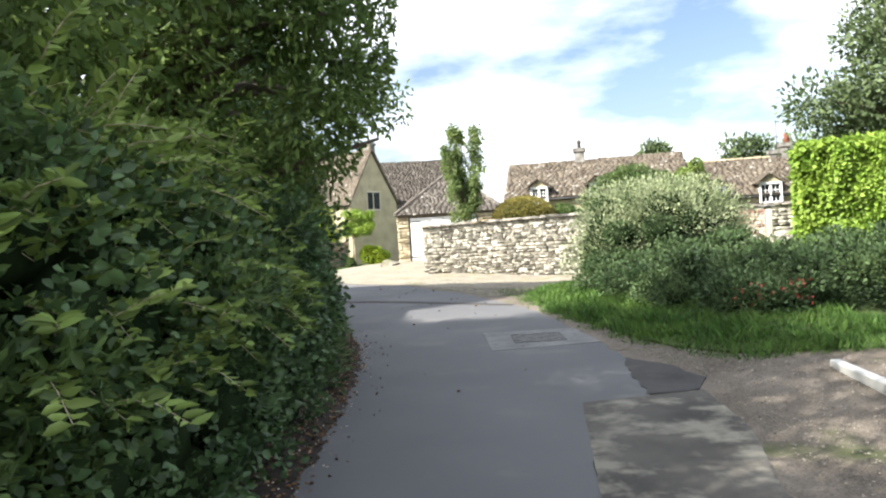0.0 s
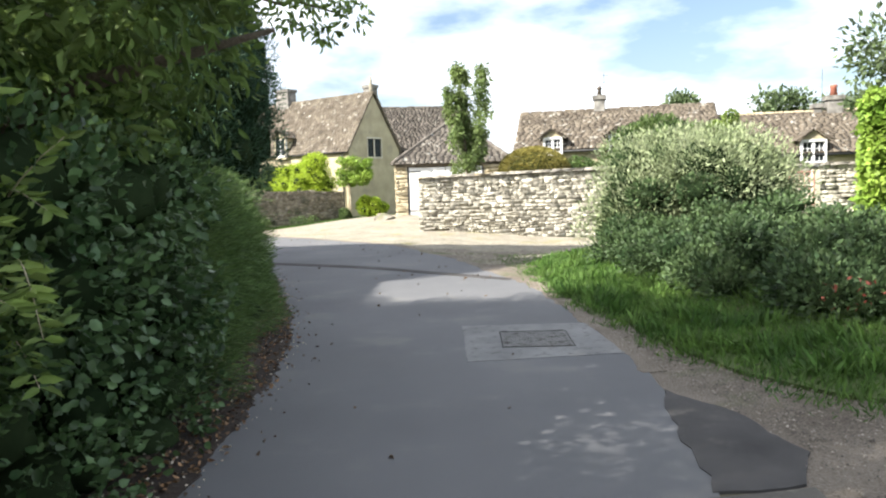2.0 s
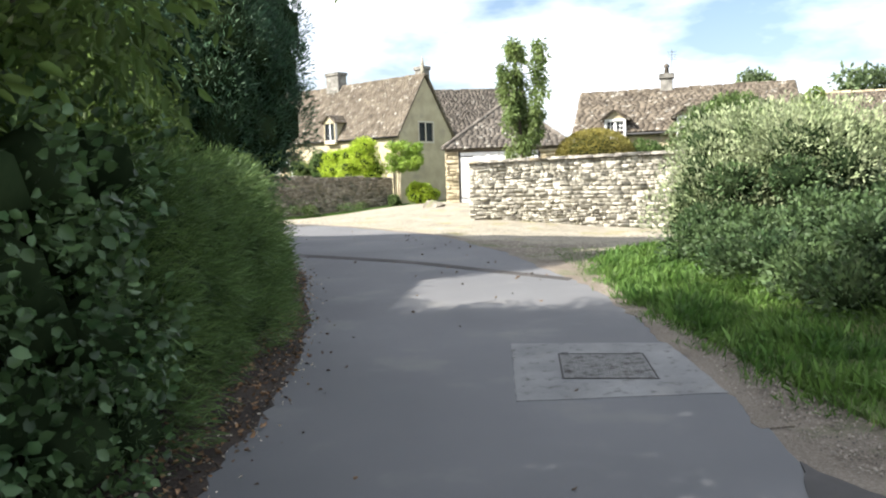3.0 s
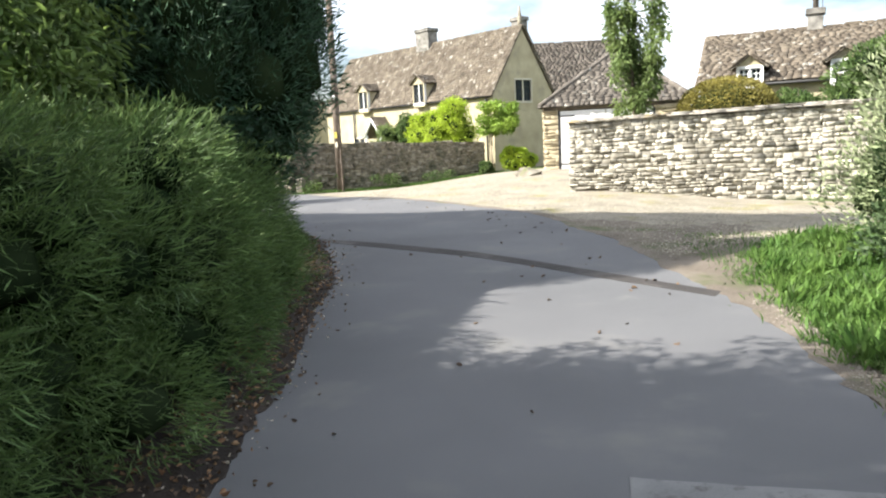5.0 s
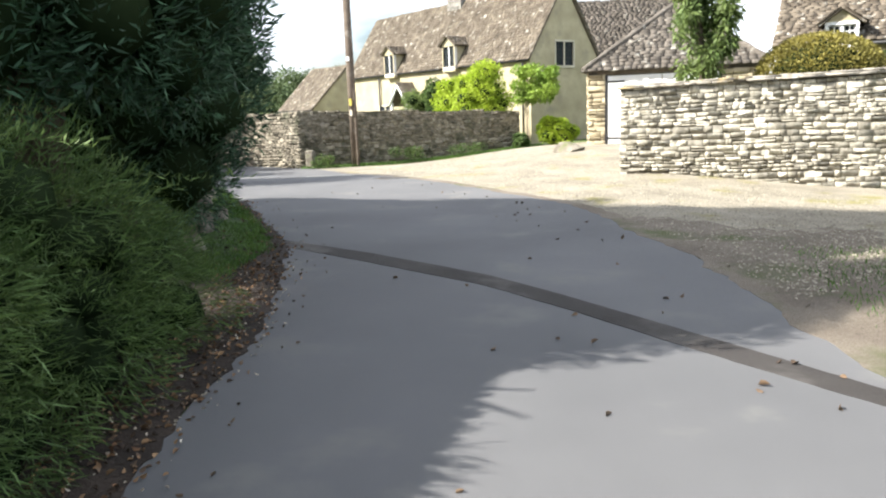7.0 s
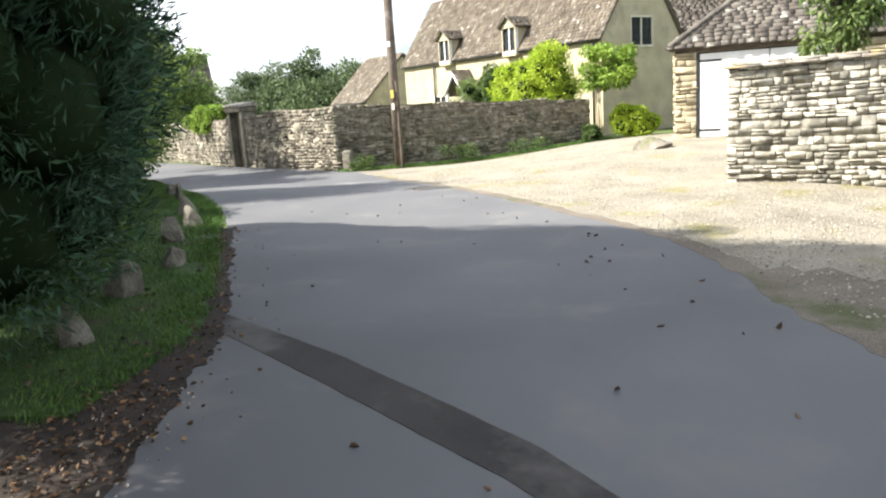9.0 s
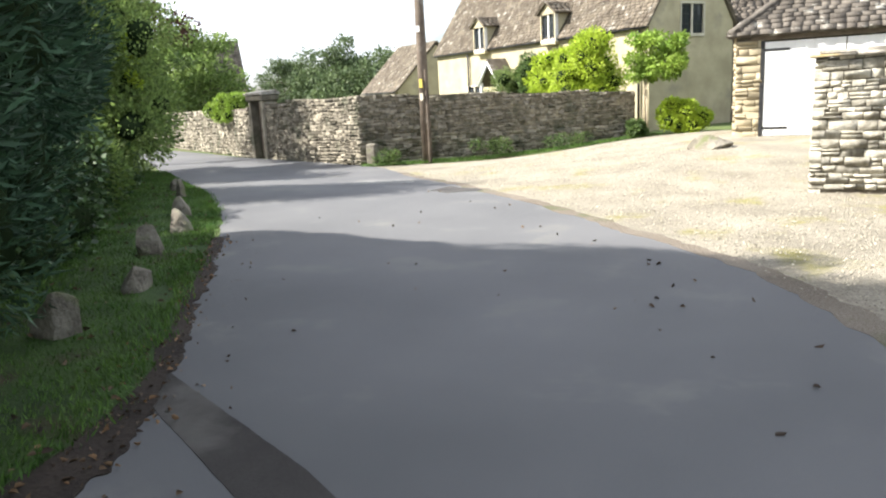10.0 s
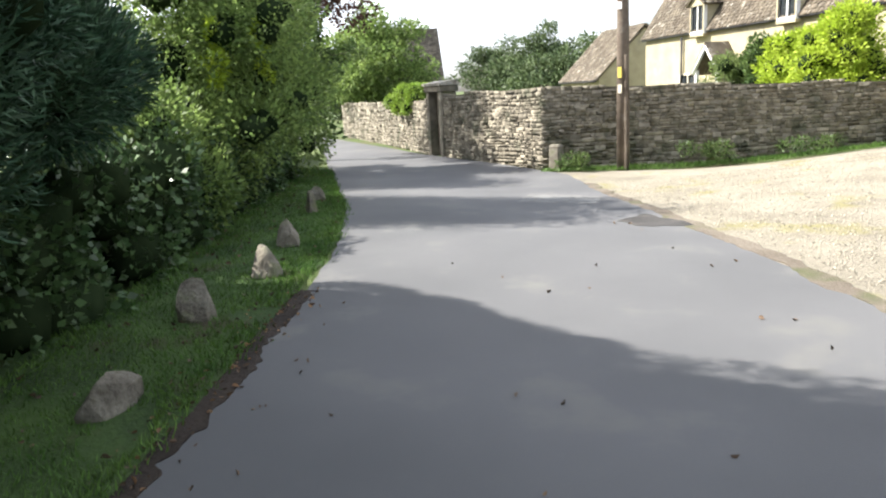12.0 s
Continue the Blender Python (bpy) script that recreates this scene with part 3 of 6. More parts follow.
def window(parent, m, w, h, lights, surround=M_FRAME, casement=M_BLACK, bars=(2, 3), sill=True, label="leaded casement window"):
    """A window unit in an opening: m at its lower left outside corner, x along the wall, y inward. frame > panes and bars."""
    bm = boxes((-0.07, 0, -0.03, 0.12, -0.1, h + 0.08), (w, w + 0.07, -0.03, 0.12, -0.1, h + 0.08), (0, w, -0.03, 0.12, h, h + 0.08), (0, w, -0.05, 0.12, -0.1, 0))
    for i in range(1, lights):
        box(bm, w * i / lights - 0.03, w * i / lights + 0.03, 0.0, 0.12, 0, h)
    f = put("window", bm, surround, parent, label, m)
    lw = w / lights
    for i in range(lights):
        x0, x1 = i * lw + (0.03 if i else 0), (i + 1) * lw - (0.03 if i < lights - 1 else 0)
        t = 0.035
        bm = boxes((x0, x0 + t, 0.05, 0.1, 0, h), (x1 - t, x1, 0.05, 0.1, 0, h), (x0 + t, x1 - t, 0.05, 0.1, 0, t), (x0 + t, x1 - t, 0.05, 0.1, h - t, h))
        for k in range(1, bars[0]):
            xx = x0 + (x1 - x0) * k / bars[0]
            box(bm, xx - 0.012, xx + 0.012, 0.06, 0.09, t, h - t)
        for k in range(1, bars[1]):
            zz = h * k / bars[1]
            box(bm, x0 + t, x1 - t, 0.062, 0.088, zz - 0.012, zz + 0.012)
        put("casement", bm, casement, f)
        put("pane", boxes((x0 + t, x1 - t, 0.072, 0.08, t, h - t)), M_GLASS, f)
    return f


def cottage(name, label, c0, direction, length, depth, eave, ridge, base, wall_mat, slate, seed, front=(), gable1=(), dormers=(), chimneys=(),
            finial=False, casement=M_BLACK, row=0.13, overhang=0.18, ridge_mat=None, stonework=0):
    """A gabled stone cottage. Its x runs along the front from corner c0, its y to the back, so the front faces -y and the far gable +x."""
    a = math.atan2(direction[1], direction[0])
    r = root(name, Matrix.Translation((*c0, base)) @ Matrix.Rotation(a, 4, "Z"), label, "house")
    he, hr, th = eave - base, ridge - base, 0.4
    put("wall_front", wall_panel(length, he, [(x, x + w, z, z + h) for x, z, w, h, _ in front], th), wall_mat, r)
    put("wall_back", wall_panel(length, he, [], th), wall_mat, r, "", Matrix.Translation((0, depth - th, 0)))
    for x, holes in ((0.0, ()), (length - th, gable1)):
        bm = bmesh.new()
        prof = [(0.002, 0), (depth - 0.002, 0), (depth - 0.002, he), (depth / 2, hr - 0.1), (0.002, he)]
        fr = [bm.verts.new((x - 0.003 if x == 0 else x + th + 0.003, y, z)) for y, z in prof]
        bk = [bm.verts.new((x + th if x == 0 else x, y, z)) for y, z in prof]
        bm.faces.new(fr)
        bm.faces.new(bk)
        for i in range(5):
            bm.faces.new((fr[i], fr[(i + 1) % 5], bk[(i + 1) % 5], bk[i]))
        ob = put("wall_gable", bm, wall_mat, r)
        if holes:
            cut = bmesh.new()
            for y, z, w, h, _ in holes:
                box(cut, length - 0.9, length + 0.5, y, y + w, z, z + h)
            cme = bpy.data.meshes.new("cut")
            bmesh.ops.recalc_face_normals(cut, faces=cut.faces)
            cut.to_mesh(cme)
            cut.free()
            cob = new("cut", cme)
            cob.matrix_world = r.matrix_basis
            mod = ob.modifiers.new("openings", "BOOLEAN")
            mod.object, mod.solver = cob, "EXACT"
            bpy.context.view_layer.update()
            done = bpy.data.meshes.new_from_object(ob.evaluated_get(bpy.context.evaluated_depsgraph_get()))
            ob.modifiers.clear()
            ob.data = done
            bpy.data.objects.remove(cob)
    for x, z, w, h, lights in front:
        window(r, Matrix.Translation((x, 0.0, z)), w, h, lights, casement=casement)
    for y, z, w, h, lights in gable1:
        window(r, Matrix.Translation((length - 0.0, y, z)) @ Matrix.Rotation(math.pi / 2, 4, "Z"), w, h, lights, casement=casement)
    run, rise = depth / 2, hr - he
    sl = math.hypot(run, rise)
    ext = sl + overhang
    for sgn, oy in ((1, 0.0), (-1, depth)):
        v = Vector((0, sgn * run / sl, rise / sl))
        n = Vector((0, -sgn * rise / sl, run / sl))
        o = Vector((-0.1, oy, he)) - v * overhang + n * 0.02
        bm = bmesh.new()
        q = [o, o + Vector((length + 0.2, 0, 0)), o + Vector((length + 0.2, 0, 0)) + v * ext, o + v * ext]
        lo = [bm.verts.new(p) for p in q]
        hi = [bm.verts.new(p + n * 0.07) for p in q]
        bm.faces.new(lo)
        bm.faces.new(hi)
        for i in range(4):
            bm.faces.new((lo[i], lo[(i + 1) % 4], hi[(i + 1) % 4], hi[i]))
        roof = put("roof", bm, slate, r)
        roof_tiles(roof, o + n * 0.07, (1, 0, 0), v, n, length + 0.2, ext, slate, seed + (sgn > 0), row=row)
        if sgn > 0:
            put("gutter", tube([o + n * -0.03 + Vector((0.05, -0.06, 0)), o + n * -0.03 + Vector((length + 0.1, -0.06, 0))], [0.05, 0.05], 6), M_BLACK, r, "black gutter")
    rng = np.random.default_rng(seed + 9)
    bm = bmesh.new()
    x = -0.1
    while x < length + 0.1:
        w = min(rng.uniform(0.35, 0.55), length + 0.12 - x)
        box(bm, x, x + w - 0.01, depth / 2 - 0.13, depth / 2 + 0.13, hr - 0.03 + rng.normal(0, 0.008), hr + 0.13 + rng.normal(0, 0.012), bevel=0.04)
        x += w
        if w < 0.1:
            break
    tagged(put("ridge", bm, ridge_mat or slate, r, "worn ridge stones"), kind="stuff")
    if finial:
        bm = tube([(length - 0.12, depth / 2, hr), (length - 0.12, depth / 2, hr + 0.3), (length - 0.12, depth / 2, hr + 0.45), (length - 0.12, depth / 2, hr + 1.05)], [0.13, 0.10, 0.11, 0.03], 8)
        put("finial", bm, M_STONE_DIM, r, "weathered stone finial")
    for x, y, top, w, d, pots in chimneys:
        bm = boxes((x - w / 2, x + w / 2, y - d / 2, y + d / 2, he, top - base - 0.2), (x - w / 2 - 0.06, x + w / 2 + 0.06, y - d / 2 - 0.06, y + d / 2 + 0.06, top - base - 0.197, top - base), bevel=0.015)
        ch = put("chimney", bm, M_CHIMNEY, r, "weathered stone chimney stack")
        if pots == "red":
            put("chimney_pot", tube([(x, y, top - base + 0.002), (x, y, top - base + 0.3), (x, y, top - base + 0.36), (x, y, top - base + 0.45)], [0.15, 0.12, 0.15, 0.13], 10), M_TERRACOTTA, ch, "red clay chimney pot")
        elif pots == "grey":
            put("chimney_pot", tube([(x, y, top - base + 0.002), (x, y, top - base + 0.25), (x, y, top - base + 0.3), (x, y, top - base + 0.42)], [0.1, 0.08, 0.13, 0.04], 10), M_SLATE_DARK, ch, "grey chimney cowl")
    for x, z, w, h, lights, kind in dormers:
        z = z - base
        e, add = 0.06, 0.08
        dm = put("dormer", wall_panel(w + 2 * e, h + 0.2 + add, [(e, e + w, 0.2, 0.2 + h)], 0.25), M_WHITE if kind == "white" else wall_mat, r, "gabled dormer", Matrix.Translation((x - e, -overhang - 0.1, z - 0.2)))
        window(dm, Matrix.Translation((e, 0.04, 0.2)), w, h, lights, surround=M_WHITE, casement=M_WHITE if kind == "white" else M_BLACK)
        W, H, back = w + 2 * e, h + 0.2 + add, 2.0
        gr = 0.38 * W
        bm = bmesh.new()
        a0 = [bm.verts.new(p) for p in ((0, 0.0, H), (W, 0.0, H), (W / 2, 0.0, H + gr))]
        a1 = [bm.verts.new(p) for p in ((0, 0.25, H), (W, 0.25, H), (W / 2, 0.25, H + gr))]
        bm.faces.new(a0)
        bm.faces.new(a1)
        for i in range(3):
            bm.faces.new((a0[i], a0[(i + 1) % 3], a1[(i + 1) % 3], a1[i]))
        box(bm, 0.0, 0.18, 0.252, back, 0.1, H)
        box(bm, W - 0.18, W, 0.252, back, 0.1, H)
        put("dormer_wall", bm, wall_mat, dm)
        for sgn in (-1, 1):
            ex = W / 2 + 0.14
            hyp = math.hypot(W / 2, gr)
            v = Vector((-sgn * W / 2 / hyp, 0, gr / hyp))
            n = Vector((sgn * gr / hyp, 0, W / 2 / hyp))
            o = Vector((W / 2 + sgn * W / 2, -0.12, H)) - v * 0.16 + n * 0.01
            e = hyp + 0.16
            bm = bmesh.new()
            q = [o, o + Vector((0, back + 0.12, 0)), o + Vector((0, back + 0.12, 0)) + v * e, o + v * e]
            lo = [bm.verts.new(p) for p in q]
            hi = [bm.verts.new(p + n * 0.06) for p in q]
            bm.faces.new(lo)
            bm.faces.new(hi)
            for i in range(4):
                bm.faces.new((lo[i], lo[(i + 1) % 4], hi[(i + 1) % 4], hi[i]))
            dr = put("dormer_roof", bm, slate, dm)
            roof_tiles(dr, o + n * 0.06, (0, 1, 0), v, n, back + 0.12, e, slate, seed + int(x * 7) + sgn, row=0.16)
    return r


# ---- ground and road ----
def grid_sheet(name, xs, ys, material, lift=0.0):
    v = np.array([(x, y, gz(x, y) + lift) for y in ys for x in xs])
    w = len(xs)
    f = np.array([(j * w + i, j * w + i + 1, (j + 1) * w + i + 1, (j + 1) * w + i) for j in range(len(ys) - 1) for i in range(w - 1)], np.int32)
    return put(name, mesh_np(name, v, f, True), material)


gx = np.concatenate([[-2500, -900, -400, -160, -80], np.arange(-45, 30, 0.6), [40, 80, 160, 400, 900, 2500]])
gy = np.concatenate([[-2500, -900, -400, -160, -60, -20], np.arange(-10, 50, 0.6), [60, 80, 160, 400, 900, 2500]])
ground = grid_sheet("ground", gx, gy, M_FIELD, -0.03)
tagged(ground, "grassy ground that reaches the horizon", "ground", kind="structure")


def resample(line, n):
    p = np.array(line, float)
    d = np.concatenate([[0], np.cumsum(np.hypot(*np.diff(p, axis=0).T))])
    t = np.linspace(0, d[-1], n)
    return np.stack([np.interp(t, d, p[:, 0]), np.interp(t, d, p[:, 1])], 1)


def soft(line, n, rounds=3):
    """A smoothed copy of a plan line."""
    p = resample(line, n)
    for _ in range(rounds):
        p[1:-1] = (p[:-2] + 2 * p[1:-1] + p[2:]) / 4
    return p


def ribbon(name, left, right, across, lift, material, thick=0.03, rough_edge=0.0, seed=0, crown=0.0):
    """A paved strip between two lines on the plan, a little proud of the ground, with real edges."""
    n = len(left)
    left, right = left.copy(), right.copy()
    if rough_edge:
        for e in (left, right):
            for p in e[1:-1]:
                for f, a in ((1.1, 1.3), (3.4, 1.2), (9.0, 0.9)):
                    p[0] += rough_edge * a * noise.noise((p[0] * f, p[1] * f, seed))
                    p[1] += rough_edge * a * 0.6 * noise.noise((p[0] * f, p[1] * f, seed + 40.0))
    vs, fs = [], []
    for i in range(n):
        for k in range(across + 1):
            t = k / across
            x, y = left[i] * (1 - t) + right[i] * t
            vs.append((x, y, gz(x, y) + lift + crown * 4 * t * (1 - t)))
    w = across + 1
    for i in range(n - 1):
        for k in range(across):
            a = i * w + k
            fs.append((a, a + 1, a + w + 1, a + w))
    top = len(vs)
    ring = [i * w for i in range(n)] + [(n - 1) * w + k for k in range(1, w)] + [i * w + w - 1 for i in range(n - 2, -1, -1)] + [k for k in range(w - 2, 0, -1)]
    for i in ring:
        x, y, z = vs[i]
        vs.append((x, y, z - thick))
    for j in range(len(ring)):
        k = (j + 1) % len(ring)
        fs.append((ring[j], ring[k], top + k, top + j))
    bm = bmesh.new()
    bv = [bm.verts.new(v) for v in vs]
    for f in fs:
        bm.faces.new([bv[i] for i in f])
    return put(name, bm, material)


ROAD_L = [(-1.3, -9), (-1.3, 1.5), (-1.32, 3.5), (-1.38, 5), (-1.52, 6.5), (-1.72, 7.8), (-1.97, 8.8), (-2.25, 9.8), (-2.55, 10.7), (-2.85, 11.7), (-3.2, 12.8), (-3.75, 14.0),
          (-4.3, 15.0), (-4.75, 15.9), (-5.4, 16.8), (-6.2, 17.8), (-7.2, 19.1), (-8.15, 20.35), (-9.4, 21.8), (-11.3, 23.6), (-14.9, 26.6), (-19.2, 29.9), (-23.5, 33.4), (-30, 38), (-42, 43)]
ROAD_R = [(0.3, -9), (0.55, 0), (0.7, 1.1), (0.8, 1.9), (1.01, 3.42), (1.65, 3.53), (1.72, 4.2), (1.77, 4.9), (1.87, 5.5), (1.88, 6.4), (1.82, 7.1), (1.74, 8.0), (1.63, 9.0), (1.54, 9.9), (1.44, 10.9),
          (1.28, 11.7), (1.04, 12.4), (0.77, 13.4), (0.36, 14.9), (-0.12, 16.5), (-0.75, 17.7), (-1.15, 18.8), (-1.75, 20.0), (-2.6, 20.95), (-3.5, 21.9), (-4.75, 23.25), (-6.1, 24.5),
          (-7.2, 25.7), (-8.9, 27.5), (-10.4, 29.3), (-11.7, 30.7), (-14.7, 32.2), (-17.1, 33.2), (-19.4, 34.2), (-23.5, 36.4), (-33, 41.3)]
road = ribbon("road", soft(ROAD_L, 420, 8), soft(ROAD_R, 420, 0), 10, 0.0, M_ASPHALT, 0.05, 0.022, 3)
tagged(road, "narrow grey asphalt lane with worn edges", "road", kind="structure")

old = ribbon("pavement", resample([(0.29, -9), (0.54, 0), (0.69, 1.1), (0.79, 1.9), (0.99, 3.40)], 160), resample([(1.5, -9), (1.75, 1.0), (2.08, 2.3), (2.17, 3.62)], 160), 6, 0.004, M_ASPHALT_OLD, 0.02, 0.010, 5)
tagged(old, "old stained asphalt strip beside the lane", "road", kind="structure")
gravel = ribbon("gravel_drive", soft([(-12.2, 31.0), (-10.8, 29.3), (-9.2, 27.5), (-7.5, 25.7), (-6.4, 24.5), (-5.0, 23.2), (-3.8, 21.9), (-2.9, 20.9), (-2.1, 20.0), (-1.5, 18.8), (-1.1, 17.7), (-0.45, 16.4), (0.05, 14.9), (0.45, 13.4), (0.75, 12.3), (1.1, 10.9), (1.3, 9.0), (1.5, 7.1), (1.55, 5.5), (1.4, 4.2), (1.4, 3.3), (1.5, 1.5), (1.3, -9)], 180),
                soft([(-8.0, 33.2), (-4.0, 37.2), (0, 33), (1.5, 25), (3.0, 24.2), (6, 22.5), (6.5, 20), (4.6, 18.2), (3.0, 16.8), (2.4, 14.8), (2.0, 12.8), (1.9, 11.0), (2.3, 9.0), (2.7, 7.0), (3.0, 5.8), (4.2, 4.4), (6.0, -9)], 180), 24, -0.012, M_GRAVEL, 0.05, 0.0, 4)
tagged(gravel, "pale honey-coloured gravel drive", "gravel", kind="structure")
# Near part is dirty brown gravel; its darker tone also paints the shade there.
gravel.data.materials.append(M_GRAVEL_DARK)
for f in gravel.data.polygons:
    c = f.center
    if c.y < 18.6 - 0.2 * c.x + 1.0 * noise.noise((c.x * 0.7, c.y * 0.7, 3)):
        f.material_index = 1
EDGE_L = [p for p in ROAD_L if p[1] < 20.5]
NEAR_L, FAR_L = [p for p in EDGE_L if p[1] < 15.5], [p for p in EDGE_L if p[1] > 13.5]


def beside(edge, d):
    """A plan line moved sideways, away from the lane for negative d."""
    return [(x + d, y + 0.35 * d * (y > 13)) for x, y in edge]


soil_l = ribbon("soil_strip", soft(beside(NEAR_L, -1.1), 420), soft(beside(NEAR_L, 0.06), 420), 5, 0.006, M_SOIL, 0.012, 0.05, 6)
tagged(soil_l, "bare brown soil strewn with leaves below the hedge", "soil", kind="structure")


def patch(name, label, corners, lift, material, seed, wob=0.015, thick=0.02):
    """A flat repair in the road with a slightly ragged outline."""
    rng = np.random.default_rng(seed)
    bm = bmesh.new()
    ring = []
    for (x0, y0), (x1, y1) in zip(corners, corners[1:] + corners[:1]):
        k = max(int(math.hypot(x1 - x0, y1 - y0) / 0.12), 1)
        for i in range(k):
            t = i / k
            x, y = x0 + (x1 - x0) * t + rng.normal(0, wob), y0 + (y1 - y0) * t + rng.normal(0, wob)
            ring.append((x, y, gz(x, y) + lift))
    top = [bm.verts.new(p) for p in ring]
    low = [bm.verts.new((x, y, z - thick)) for x, y, z in ring]
    bm.faces.new(top)
    for i in range(len(top)):
        k = (i + 1) % len(top)
        bm.faces.new((top[i], top[k], low[k], low[i]))
    return tagged(put(name, bm, material), label, "road patch", kind="structure")


BAND_U = [(-5.5, 16.68), (-5.0, 16.46), (-3.55, 15.8), (-1.9, 14.88), (-1.05, 14.2), (-0.2, 13.46), (1.1, 12.32)]
BAND_L = [(-5.2, 16.26), (-4.7, 16.02), (-3.5, 15.39), (-1.88, 14.5), (-1.05, 13.85), (-0.2, 13.1), (1.02, 12.1)]
band = ribbon("road_seam", soft(BAND_U, 170, 12), soft(BAND_L, 170, 12), 3, 0.004, M_SEAM, 0.02, 0.007, 8)
tagged(band, "dark trench repair running across the lane", "road patch", kind="structure")
slab = patch("concrete_patch", "pale concrete slab around a manhole", [(0.25, 8.22), (1.69, 8.24), (1.83, 6.72), (0.32, 6.5)], 0.005, M_ASPHALT_PALE, 11, 0.006)
lid = root("manhole_cover", Matrix.Translation((1.04, 7.44, 0.006)) @ Matrix.Diagonal((1.03, 1.12, 1, 1)), "square grey manhole cover with raised tread set in concrete", "manhole cover")
put("rim", boxes((-0.36, 0.36, -0.35, -0.335, 0, 0.004), (-0.36, 0.36, 0.335, 0.35, 0, 0.004), (-0.36, -0.345, -0.335, 0.335, 0, 0.004), (0.345, 0.36, -0.335, 0.335, 0, 0.004), bevel=0.002), M_ASPHALT_DARK, lid)
put("plate", boxes((-0.335, 0.335, -0.325, 0.325, 0, 0.003)), M_LID, lid)
studs = bmesh.new()
for i in range(15):
    for k in range(15):
        x, y = -0.3 + i * 0.043, -0.3 + k * 0.043
        box(studs, x - 0.012 + 0.006 * (k % 2), x + 0.008 + 0.006 * (k % 2), y - 0.01, y + 0.01, 0.003, 0.0045)
tagged(put("tread", studs, M_LID, lid), kind="stuff")
for sx in (-1, 1):
    put("key_slot", boxes((sx * 0.3 - 0.03, sx * 0.3 + 0.03, 0.352, 0.375, 0, 0.004), bevel=0.002), M_ASPHALT_DARK, lid)
patch("asphalt_patch", "dark smooth asphalt patch by the verge", [(1.62, 3.56), (1.70, 4.2), (1.74, 4.9), (1.86, 5.5), (2.2, 4.88), (2.34, 4.1), (2.14, 3.66)], 0.006, M_ASPHALT_DARK, 12, 0.02)
patch("asphalt_patch", "small dark repair at the lane edge", [(-7.38, 24.88), (-7.28, 25.5), (-6.29, 24.87), (-6.85, 24.55)], 0.005, M_ASPHALT_DARK, 13, 0.03)
patch("asphalt_patch", "pale worn repair in the lane", [(-9.9, 26.2), (-8.5, 26.3), (-8.9, 27.3), (-10.4, 27.3)], 0.004, M_ASPHALT_PALE, 14, 0.03)

wet = ribbon("soil_strip", soft(beside(FAR_L, -0.55), 420), soft(beside(FAR_L, 0.09), 420), 4, 0.008, M_SOIL, 0.012, 0.06, 9)
tagged(wet, "muddy strip between the verge and the asphalt", "soil", kind="structure")

DIRT = [(-10.4, 29.3), (-8.9, 27.5), (-7.2, 25.7), (-6.1, 24.5), (-4.75, 23.25), (-3.5, 21.9), (-2.6, 20.95), (-1.75, 20.0), (-1.15, 18.8), (-0.75, 17.7), (-0.12, 16.5), (0.36, 14.9), (0.77, 13.4), (1.04, 12.4),
        (1.28, 11.7), (1.44, 10.9), (1.63, 9.0), (1.74, 8.0), (1.84, 7.0), (1.88, 6.0)]
dirt = ribbon("dirt_strip", soft([(x - 0.05, y) for x, y in DIRT], 260), soft([(x + 0.17, y + 0.06) for x, y in DIRT], 260), 3, 0.002, M_GRAVEL_DARK, 0.012, 0.07, 10)
tagged(dirt, "dirty trodden gravel along the lane edge", "gravel", kind="structure")

# ---- houses ----
HX = Vector((0.82, -0.572, 0)).normalized()
farmhouse = cottage("farmhouse", "long honey-stone farmhouse with mossy stone-slate roof", (-18.85, 49.45), HX, 15.3, 4.4, 3.74, 7.0, -0.1, M_RENDER, M_SLATE, 31,
                    front=[(3.0, 0.9, 1.1, 1.1, 2), (6.2, 0.9, 1.1, 1.1, 2), (10.5, 0.9, 1.2, 1.1, 2)],
                    gable1=[(1.6, 3.45, 1.15, 1.05, 2)], finial=True,
                    dormers=[(4.15, 3.62, 0.85, 1.0, 2, ""), (9.45, 3.62, 0.85, 1.0, 2, "")], chimneys=[(7.8, 2.2, 7.95, 1.15, 0.7, "pale"), (14.4, 3.0, 7.65, 0.7, 0.5, "")])
wing = cottage("farmhouse_wing", "rear wing of the farmhouse with dark stone-slate roof", (-5.2, 44.9), (0.985, 0.17), 6.0, 4.8, 3.3, 6.6, 0.0, M_STONE_DIM, M_SLATE_DARK, 41,
               dormers=[(3.3, 3.6, 0.6, 0.7, 1, "")])
cottage_a = cottage("cottage", "low stone cottage with white dormer windows", (2.45, 30.75), (0.978, -0.208), 8.0, 4.8, 2.95, 4.62, 0.1, M_RENDER, M_SLATE, 51,
                    front=[(1.2, 0.8, 0.9, 1.0, 2), (5.0, 0.8, 0.9, 1.0, 2)], casement=M_WHITE,
                    dormers=[(1.2, 2.85, 0.66, 0.5, 2, "white"), (3.85, 2.85, 0.66, 0.5, 2, "white")], chimneys=[(3.35, 2.4, 5.3, 0.48, 0.45, "grey")])
